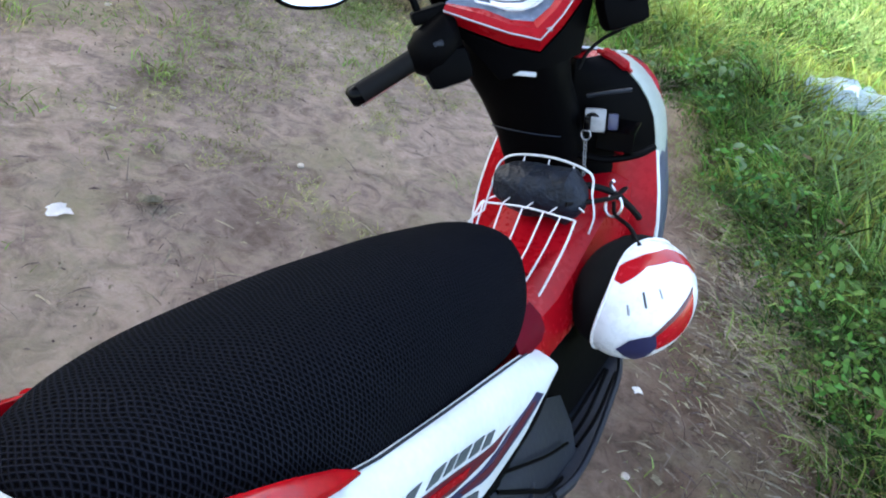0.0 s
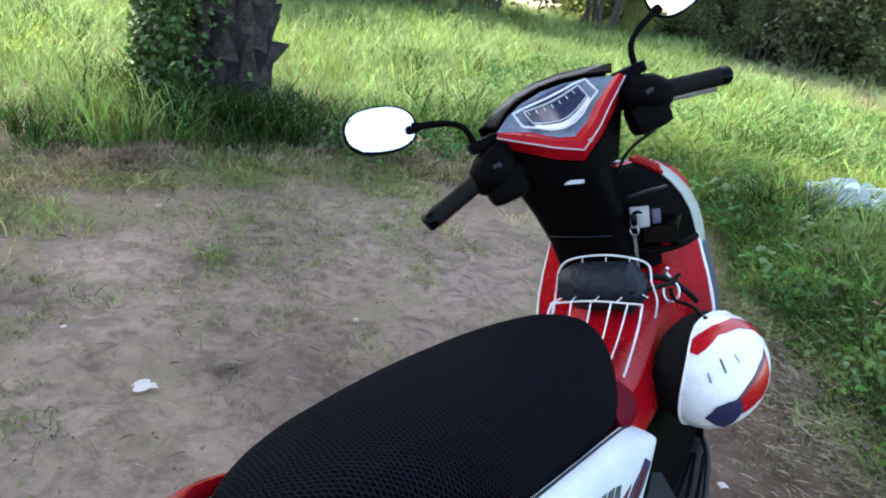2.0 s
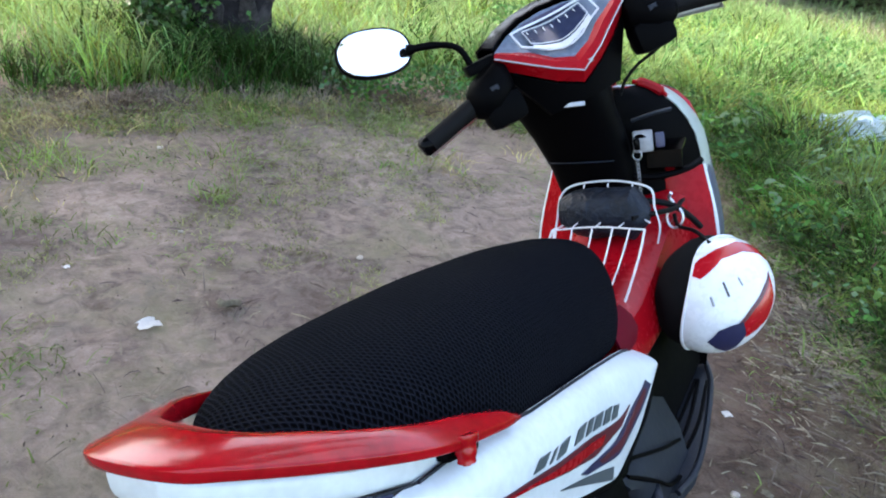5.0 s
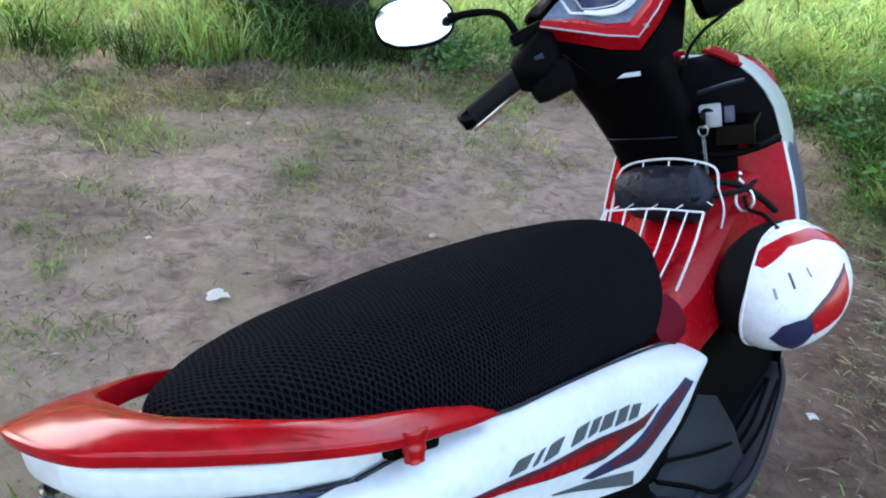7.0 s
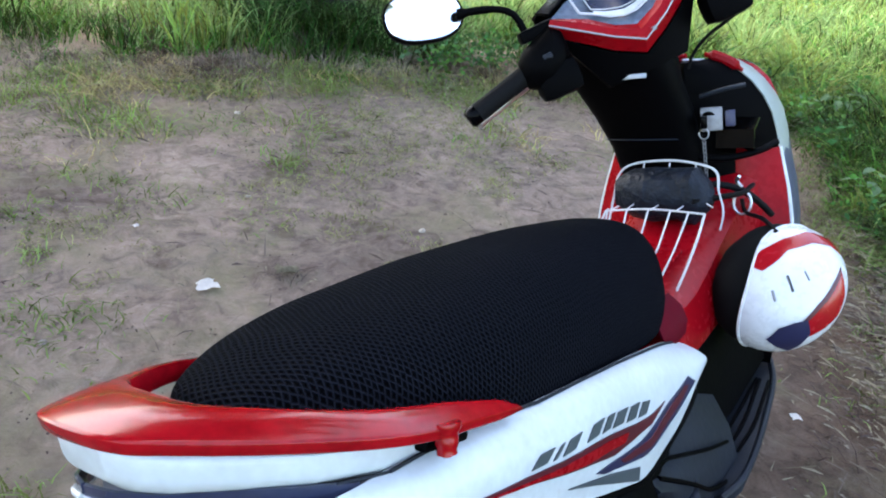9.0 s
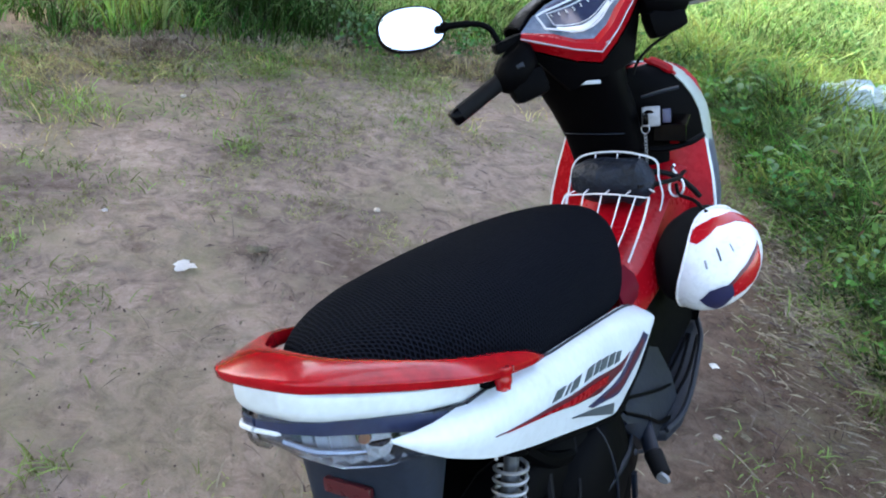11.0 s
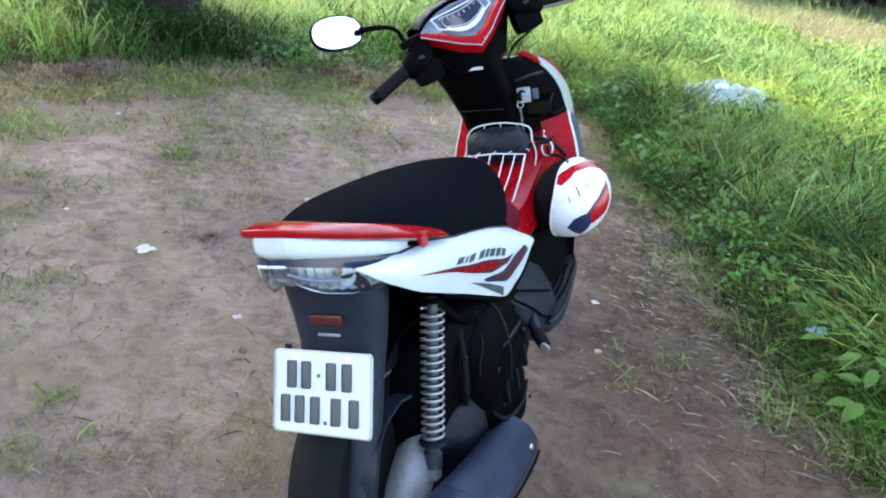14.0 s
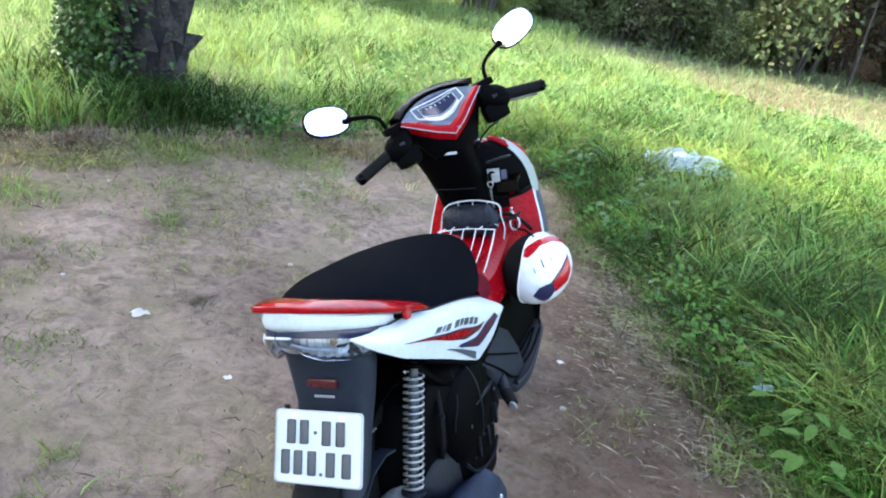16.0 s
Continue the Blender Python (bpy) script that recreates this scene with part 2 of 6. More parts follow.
FOIL = mat("pale_plastic_bag", (0.23, 0.34, 0.44), 0.4, var=0.15, scale=8, bump=0.4)
STONE = mat("pebble", (0.30, 0.26, 0.22), 0.85, var=0.3, bump=0.4, island=0.3)


def soil_material():
    m = bpy.data.materials.new("trodden_soil")
    m.use_nodes = True
    nt = m.node_tree
    n, l = nt.nodes, nt.links
    b = n["Principled BSDF"]
    tc = n.new("ShaderNodeTexCoord")

    def noise_at(scale, detail=6, rough=0.6, dist=0.0):
        t = n.new("ShaderNodeTexNoise")
        t.inputs["Scale"].default_value, t.inputs["Detail"].default_value = scale, detail
        t.inputs["Roughness"].default_value, t.inputs["Distortion"].default_value = rough, dist
        l.new(tc.outputs["Object"], t.inputs["Vector"])
        return t.outputs["Fac"]

    def ramp(fac, a, pa, c, pc):
        r = n.new("ShaderNodeValToRGB")
        e = r.color_ramp.elements
        e[0].position, e[1].position, e[0].color, e[1].color = pa, pc, (*a, 1), (*c, 1)
        l.new(fac, r.inputs[0])
        return r.outputs[0]

    def mix(f, a, c, kind="MIX"):
        x = n.new("ShaderNodeMix")
        x.data_type, x.blend_type = "RGBA", kind
        if isinstance(f, float):
            x.inputs["Factor"].default_value = f
        else:
            l.new(f, x.inputs["Factor"])
        for sock, v in (("A", a), ("B", c)):
            if isinstance(v, tuple):
                x.inputs[sock].default_value = (*v, 1)
            else:
                l.new(v, x.inputs[sock])
        return x.outputs["Result"]

    base = ramp(noise_at(1.3, 7, 0.6, 0.4), (0.168, 0.125, 0.106), 0.34, (0.382, 0.297, 0.244), 0.66)
    grain = ramp(noise_at(38, 8, 0.75), (0.62, 0.6, 0.58), 0.25, (1.0, 1.0, 1.0), 0.7)
    col = mix(0.75, base, grain, "MULTIPLY")
    clods = ramp(noise_at(11, 8, 0.7, 1.2), (0.44, 0.41, 0.39), 0.36, (1.0, 1.0, 1.0), 0.56)
    col = mix(0.8, col, clods, "MULTIPLY")
    damp = ramp(noise_at(3.1, 6, 0.65, 0.8), (0, 0, 0), 0.56, (1, 1, 1), 0.72)
    col = mix(damp, col, mix(0.6, col, (0.52, 0.46, 0.42), "MULTIPLY"))
    # multiplied darker and browner towards +x, along a noisy edge
    sep, side, browner = n.new("ShaderNodeSeparateXYZ"), n.new("ShaderNodeMath"), n.new("ShaderNodeMapRange")
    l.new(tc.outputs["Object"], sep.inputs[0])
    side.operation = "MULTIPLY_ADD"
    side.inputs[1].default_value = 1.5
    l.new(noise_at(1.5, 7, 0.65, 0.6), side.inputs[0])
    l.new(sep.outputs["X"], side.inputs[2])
    browner.inputs["From Min"].default_value, browner.inputs["From Max"].default_value = 0.45, 1.20
    l.new(side.outputs[0], browner.inputs["Value"])
    col = mix(browner.outputs[0], col, mix(0.85, col, (0.46, 0.365, 0.275), "MULTIPLY"))
    moss = ramp(noise_at(2.0, 9, 0.72, 0.5), (0, 0, 0), 0.49, (0.85, 0.85, 0.85), 0.70)
    col = mix(moss, col, (0.195, 0.174, 0.102))
    scum = ramp(noise_at(6.5, 7, 0.65, 0.4), (0, 0, 0), 0.56, (0.6, 0.6, 0.6), 0.70)
    col = mix(scum, col, (0.165, 0.136, 0.110))
    l.new(col, b.inputs["Base Color"])
    b.inputs["Roughness"].default_value = 0.95
    b.inputs["Specular IOR Level"].default_value = 0.2
    bp = n.new("ShaderNodeBump")
    bp.inputs["Strength"].default_value, bp.inputs["Distance"].default_value = 1.0, 0.045
    s = n.new("ShaderNodeMath")
    s.operation = "MULTIPLY_ADD"
    s.inputs[1].default_value = 0.35
    l.new(noise_at(55, 9, 0.75), s.inputs[0])
    l.new(noise_at(9, 7, 0.65), s.inputs[2])
    l.new(s.outputs[0], bp.inputs["Height"])
    l.new(bp.outputs[0], b.inputs["Normal"])
    return m


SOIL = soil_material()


# ---- building helpers ----
def part(name, bm, material, parent, label="", at=None, smooth=True):
    """Links a bmesh as one mesh object under a thing or under a part."""
    me = bpy.data.meshes.new(name)
    bmesh.ops.recalc_face_normals(bm, faces=bm.faces)
    bm.to_mesh(me)
    bm.free()
    if smooth:
        me.shade_smooth()
        me.set_sharp_from_angle(angle=radians(38))
    me.materials.append(material)
    ob = new(name, me)
    if parent:
        ob.parent = parent
    if at is not None:
        ob.matrix_basis = at
    return tagged(ob, label) if label else ob


def quads(name, verts, faces, material, parent=None, smooth=False):
    me = bpy.data.meshes.new(name)
    me.from_pydata([tuple(v) for v in verts], [], faces)
    if smooth:
        me.shade_smooth()
    me.materials.append(material)
    ob = new(name, me)
    if parent:
        ob.parent = parent
    return ob


def thing(name, label, category, at=None, group="", kind=""):
    ob = new(name)
    ob.empty_display_size = 0.1
    if at is not None:
        ob.matrix_basis = at
    return tagged(ob, label, category, group, kind)


def loft(rings, closed=True, caps=True):
    """A skin over rings of equally many points."""
    bm = bmesh.new()
    vs = [[bm.verts.new(p) for p in r] for r in rings]
    k = len(vs[0])
    for a, b in zip(vs, vs[1:]):
        for i in range(k if closed else k - 1):
            j = (i + 1) % k
            bm.faces.new((a[i], a[j], b[j], b[i]))
    if caps and closed:
        bm.faces.new(vs[0][::-1])
        bm.faces.new(vs[-1])
    return bm


def spline(points, per=6):
    """Catmull-Rom through points."""
    p = [Vector(q) for q in points]
    p = [p[0] * 2 - p[1]] + p + [p[-1] * 2 - p[-2]]
    out = []
    for a, b, c, d in zip(p, p[1:], p[2:], p[3:]):
        for i in range(per):
            t = i / per
            out.append(0.5 * (2 * b + (c - a) * t + (2 * a - 5 * b + 4 * c - d) * t * t + (3 * b - a - 3 * c + d) * t ** 3))
    return out + [p[-2]]


def tube(points, radius, n=8, bend=0, flat=1.0):
    """A round bar along points; radius may be a list. bend: smoothing steps."""
    if bend:
        points = spline(points, bend)
    pts = [Vector(p) for p in points]
    rs = list(radius) if hasattr(radius, "__len__") else [radius] * len(pts)
    if len(rs) != len(pts):
        rs = [rs[min(len(rs) - 1, round(i * (len(rs) - 1) / (len(pts) - 1)))] for i in range(len(pts))]
    rings, u = [], None
    for i, p in enumerate(pts):
        d = (pts[min(i + 1, len(pts) - 1)] - pts[max(i - 1, 0)]).normalized()
        u = d.orthogonal() if u is None else u - d * u.dot(d)
        u.normalize()
        v = d.cross(u)
        rings.append([p + rs[i] * (math.cos(2 * math.pi * k / n) * u + flat * math.sin(2 * math.pi * k / n) * v) for k in range(n)])
    return loft(rings)


def oval(center, hx, hz, y, n=24, power=2.6, low=None):
    """A superellipse ring in the x-z plane at y. low: half height below the centre where it differs."""
    out = []
    for i in range(n):
        a = 2 * math.pi * i / n
        c, s = math.cos(a), math.sin(a)
        h = hz if s > 0 or low is None else low
        out.append((center[0] + hx * math.copysign(abs(c) ** (2 / power), c), y, center[1] + h * math.copysign(abs(s) ** (2 / power), s)))
    return out


def slab(outline, thick, bevel=0.0, lift=None):
    """A plate from a closed outline of 3D points, thickened along z (or along the vector lift)."""
    up = Vector(lift) if lift else Vector((0, 0, thick))
    return loft([[Vector(p) for p in outline], [Vector(p) + up for p in outline]]) if not bevel else bevelled(loft([[Vector(p) for p in outline], [Vector(p) + up for p in outline]]), bevel)


def bevelled(bm, r, seg=2):
    bmesh.ops.recalc_face_normals(bm, faces=bm.faces)
    edges = [e for e in bm.edges if len(e.link_faces) == 2 and e.calc_face_angle(0) > radians(35)]
    bmesh.ops.bevel(bm, geom=edges, offset=r, segments=seg, affect="EDGES", profile=0.6)
    return bm


def block(size, at=(0, 0, 0), r=0.004, turn=(0, 0, 0)):
    bm = bmesh.new()
    bmesh.ops.create_cube(bm, size=1, matrix=pose(*at, *turn) @ Matrix.Diagonal((*size, 1)))
    return bevelled(bm, r) if r else bm


def strip(left, right, thick=0.004):
    """A shell between two lines of equally many points, with a thickness along its normals."""
    a, b = [Vector(p) for p in left], [Vector(p) for p in right]
    rows = [[p, p.lerp(q, 0.33), p.lerp(q, 0.67), q] for p, q in zip(a, b)]
    return shell(rows, thick)


def shell(rows, thick=0.004):
    """A skin over a grid of points, given a thickness."""
    bm = bmesh.new()
    vs = [[bm.verts.new(p) for p in r] for r in rows]
    for a, b in zip(vs, vs[1:]):
        for i in range(len(a) - 1):
            bm.faces.new((a[i], a[i + 1], b[i + 1], b[i]))
    bmesh.ops.recalc_face_normals(bm, faces=bm.faces)
    bmesh.ops.solidify(bm, geom=bm.faces[:], thickness=thick)
    return bm


def lathe(profile, at=(0, 0, 0), turn=(0, 0, 0), n=24):
    """A body of revolution about z from (radius, height) pairs."""
    m = pose(*at, *turn)
    return loft([[m @ Vector((r * math.cos(2 * math.pi * k / n), r * math.sin(2 * math.pi * k / n), h)) for k in range(n)] for r, h in profile])


def curve_at(table, y):
    """Linear reading of a table of (y, value...) rows."""
    ys = [r[0] for r in table]
    return [float(np.interp(y, ys, [r[i] for r in table])) for i in range(1, len(table[0]))]


# ---- ground ----
CLEARING = [(-2.85, 1.80), (-2.60, 2.08), (-2.36, 2.28), (-2.06, 2.50), (-1.90, 2.80), (-1.66, 3.18), (-1.32, 3.55), (-0.9, 3.75), (-0.4, 3.85), (0.0, 3.75),
            (0.20, 3.3), (0.39, 2.76), (0.59, 2.27), (0.71, 1.88), (0.82, 1.54), (0.92, 1.21), (1.03, 0.97), (1.16, 0.77), (1.30, 0.59), (1.55, 0.30), (2.35, -0.2), (3.2, -2.5), (-6.0, -3.0), (-5.0, 0.0), (-3.7, 1.3)]


def clearing_depth(x, y):
    """Metres inside the trodden clearing (negative: outside, in the grass), for arrays."""
    x, y = np.asarray(x, float), np.asarray(y, float)
    inside, best = np.zeros(x.shape, bool), np.full(x.shape, 1e9)
    for (ax, ay), (bx, by) in zip(CLEARING, CLEARING[1:] + CLEARING[:1]):
        cross = ((ay > y) != (by > y)) & (x < (bx - ax) * (y - ay) / (by - ay + 1e-12) + ax)
        inside ^= cross
        t = np.clip(((x - ax) * (bx - ax) + (y - ay) * (by - ay)) / ((bx - ax) ** 2 + (by - ay) ** 2), 0, 1)
        best = np.minimum(best, np.hypot(x - ax - t * (bx - ax), y - ay - t * (by - ay)))
    uneven = .045 * np.sin(7.3 * x + 2.1 * y) * np.sin(5.9 * y - 1.3 * x) + .035 * np.sin(15 * y + 4 * x) * np.sin(11 * x - 3 * y + 1)
    return np.where(inside, best, -best) + uneven


def ground_height(x, y):
    near = math.exp(-(x * x + y * y) / 60)
    return near * (0.011 * noise.noise((x * 1.4, y * 1.4, 3)) + 0.006 * noise.noise((x * 5, y * 5, 7)) + 0.003 * noise.noise((x * 14, y * 14, 1)))


def build_ground():
    fine_x = np.arange(-4.0, 2.6, 0.06)
    fine_y = np.arange(-2.0, 5.0, 0.06)
    xs = np.concatenate([[-400, -150, -60, -30, -18, -12, -8, -6, -5], fine_x, [3, 3.6, 4.5, 6, 8, 12, 18, 30, 60, 150, 400]])
    ys = np.concatenate([[-400, -150, -60, -30, -15, -8, -5, -3.5, -2.6], fine_y, [5.5, 6.2, 7, 8, 10, 13, 17, 22, 30, 60, 150, 400]])
    verts = [(x, y, ground_height(x, y)) for y in ys for x in xs]
    w = len(xs)
    faces = [(j * w + i, j * w + i + 1, (j + 1) * w + i + 1, (j + 1) * w + i) for j in range(len(ys) - 1) for i in range(w - 1)]
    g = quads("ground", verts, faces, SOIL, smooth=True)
    tagged(g, "trodden bare brown soil with sparse moss", "ground", kind="structure")


build_ground()

# ---- scooter ----
LEAN = pose(0.103, 0, 0, 0, -18, -6)
scooter = thing("scooter", "red and white motor scooter leaning on its side stand on soil", "scooter", LEAN)


def build_seat():
    st = [(-.262, .020, .822, .806), (-.252, .052, .834, .800), (-.222, .084, .842, .790), (-.165, .114, .847, .774), (-.09, .138, .846, .745), (0, .150, .838, .715), (.10, .147, .829, .690),
          (.20, .141, .815, .662), (.30, .132, .798, .636), (.40, .119, .776, .610), (.48, .103, .754, .600), (.535, .083, .730, .600), (.572, .058, .704, .610), (.590, .026, .684, .626)]
    dense = [tuple(v) for v in spline(st, 5)]
    rings = [oval((0, zl), hw, zt - zl, y, 44, 2.5, 0.02) for y, hw, zt, zl in dense]
    seat = part("seat", loft(rings), NET, scooter, "seat under a black ribbed net cover")
    # how far each place lies round the seat and along it, for the weave
    run = np.concatenate([[0], np.cumsum([math.dist((a[0], a[2]), (b[0], b[2])) for a, b in zip(dense, dense[1:])])])
    lay = []
    for ring, along in zip(rings, run):
        girth = np.concatenate([[0], np.cumsum([math.dist(p, q) for p, q in zip(ring, ring[1:])])])
        lay += [(g - girth[11], along, 0.0) for g in girth]
    seat.data.attributes.new("net", "FLOAT_VECTOR", "POINT").data.foreach_set("vector", np.array(lay, np.float32).ravel())
    for s in (1, -1):
        part("hinge_cover", shell([[Vector((s * x, y, z)) for x, z in ((.092, .622), (.113, .604), (.122, .580), (.118, .556))] for y in (.43, .47, .50, .525)], .004), RED_SHADED, scooter, "red trim under the seat's nose, darkened for shade")


def build_rail():
    # lower outer edge of the right half from the tip round to the middle of the back, and the inner edge of the upper face
    outer = [(.166, -.040, .742), (.169, -.075, .753), (.169, -.120, .769), (.167, -.166, .785), (.158, -.208, .801), (.134, -.250, .816), (.100, -.298, .834), (.074, -.332, .848), (.058, -.348, .854), (.036, -.357, .858), (0, -.360, .859)]
    inner = [(.160, -.046), (.153, -.080), (.145, -.120), (.138, -.166), (.127, -.200), (.109, -.230), (.082, -.258), (.060, -.278), (.048, -.286), (.026, -.292), (0, -.293)]
    half = [(Vector(o), Vector((*i, .728 - .378 * i[1]))) for o, i in zip(outer, inner)]
    flip = Vector((-.77, 1, 1))  # the left half lies nearer the seat
    pairs = half + [(o * flip, i * flip) for o, i in half[-2::-1]]
    fine_o, fine_i = spline([o for o, i in pairs], 3), spline([i for o, i in pairs], 3)
    rings = []
    for k, (o, n) in enumerate(zip(fine_o, fine_i)):
        t = min(k, len(fine_o) - 1 - k) / (len(fine_o) - 1) * 2
        h = float(np.interp(t, (0, .06, .2, .5, 1), (.006, .013, .018, .022, .025)))
        w = lambda f, dz: o.lerp(n, f) + Vector((0, 0, dz * h))
        rings.append([w(f, dz) for f, dz in ((.02, .0), (-.03, .05), (-.052, .12), (-.066, .46), (-.060, .51), (-.042, .55), (.0, .59), (.32, .83), (.62, .99), (.88, 1.0), (.98, .92), (1, .76), (1, .2), (.95, .06), (.75, 0), (.2, -.02))])
    rail = part("grab_rail", loft(rings), RAIL_RED, scooter, "scratched glossy red grab rail")
    for s in (1, -1):
        wide = 1 if s > 0 else -.77
        part("rail_lug", tube([(wide * .165, -.150, .792), (wide * .167, -.154, .780), (wide * .168, -.157, .770), (wide * .1685, -.158, .766)], [.013, .010, .0085, .004], 14, 3), RAIL_RED, rail)
        part("lug_bracket", block((.014, .060, .010), (wide * .150, -.140, .766), .004, (-20, 0, 0)), BLACK, rail)


def side_rows():
    st = [(-.300, .115, .786, .117, .784, .117, .782), (-.262, .130, .778, .145, .766, .141, .745), (-.222, .139, .775, .160, .752, .154, .718), (-.185, .141, .770, .168, .742, .160, .694), (-.09, .147, .754, .177, .718, .168, .648), (0, .150, .724, .180, .690, .170, .605),
          (.1, .149, .697, .180, .666, .170, .555), (.2, .145, .668, .177, .630, .168, .506), (.235, .142, .657, .175, .612, .166, .493), (.36, .130, .614, .166, .566, .162, .492), (.43, .120, .585, .158, .545, .156, .496), (.525, .108, .538, .146, .522, .145, .506)]
    rows = []
    for y in np.linspace(-.300, .525, 34):
        xt, zt, xb, zb, xl, zl = curve_at(st, y)
        a, b, c = Vector((xt, y, zt)), Vector((xb, y, zb)), Vector((xl, y, zl))
        rows.append([(1 - t) ** 2 * a + 2 * t * (1 - t) * (b * 2 - (a + c) * .5) + t * t * c if 0 < t < 1 else (a if t == 0 else c) for t in (0, .12, .25, .4, .55, .7, .85, 1)])
    return rows


SIDE = side_rows()


def on_side(y, f, lift=0.002):
    """A place on the right side panel: y along it, f from its upper edge (0) to its lower (1)."""
    ys = [r[0].y for r in SIDE]
    i = min(len(ys) - 2, max(0, int(np.searchsorted(ys, y)) - 1))
    t = (y - ys[i]) / (ys[i + 1] - ys[i])
    fs = (0, .12, .25, .4, .55, .7, .85, 1)
    pick = lambda r: Vector([float(np.interp(f, fs, [p[k] for p in r])) for k in range(3)])
    p = pick(SIDE[i]).lerp(pick(SIDE[i + 1]), t)
    return p + Vector((lift, 0, lift * .35))


def mirrored(bm):
    """To the left side, where the panel's tail lies tucked under the cover."""
    bmesh.ops.scale(bm, vec=(-1, 1, 1), verts=bm.verts)
    for v in bm.verts:
        v.co.x += .05 * min(1, max(0, -v.co.y / .3))


def decal(name, top, bottom, material, parent, lift=0.002, n=18, sign=1):
    """A sticker on a side panel between two lines of (y, f)."""
    top, bottom = ([(y - .008, f + .03) for y, f in edge] for edge in (top, bottom))
    ts = np.linspace(0, 1, n)
    line = lambda pts, t: [float(np.interp(t, np.linspace(0, 1, len(pts)), [p[k] for p in pts])) for k in (0, 1)]
    rows = [[on_side(*(np.array(line(top, t)) * (1 - s) + np.array(line(bottom, t)) * s), lift) for s in (0, .5, 1)] for t in ts]
    bm = shell(rows, 0.0012)
    if sign < 0:
        mirrored(bm)
    part(name, bm, material, parent)


def build_side_panels():
    for s in (1, -1):
        bm = shell(SIDE, 0.006)
        if s < 0:
            mirrored(bm)
        panel = part("side_panel", bm, WHITE, scooter, "glossy white side panel with red stripes")
        decal("stripe", [(-.18, .68), (-.05, .645), (.08, .65), (.20, .645), (.29, .58)], [(-.18, .684), (-.06, .71), (.03, .76), (.12, .785), (.235, .68)], MAROON, panel, sign=s)
        decal("stripe", [(-.16, .682), (-.03, .69), (.06, .69), (.16, .68)], [(-.16, .686), (-.04, .715), (.05, .755), (.15, .73)], RED, panel, 0.0032, sign=s)
        decal("stripe", [(.08, .84), (.20, .765), (.30, .62), (.41, .50)], [(.10, .86), (.22, .85), (.33, .78), (.44, .66)], NAVY, panel, sign=s)
        decal("stripe", [(.14, .82), (.23, .765), (.31, .645), (.38, .56)], [(.15, .84), (.24, .81), (.33, .71), (.40, .60)], MAROON, panel, 0.0032, sign=s)
        decal("stripe", [(.02, .86), (.12, .875), (.205, .895)], [(.02, .865), (.12, .925), (.205, .965)], GREYTXT, panel, sign=s)
        # the model name, drawn as plain slanted bars
        for y, w in ((-.085, .026), (-.048, .008), (-.030, .026), (.022, .026), (.058, .018), (.084, .028), (.122, .026), (.158, .024)):
            decal("name_bar", [(y + .054, .520), (y + w + .054, .512)], [(y + .036, .612), (y + w + .036, .604)], GREYTXT, panel, n=4, sign=s)
        seam = tube([on_side(y, .02, .0035) for y in np.linspace(-.20, .45, 20)], .002, 6)
        if s < 0:
            mirrored(seam)
        part("seam", seam, DARK, panel)
        part("lower_cowl", tube([(s * x, y, z) for x, y, z in ((.143, .52, .500), (.156, .43, .488), (.160, .35, .484), (.163, .24, .485), (.165, .15, .524), (.165, 0, .598), (.158, -.09, .642))], .004, 8, 4), BLACK, scooter)


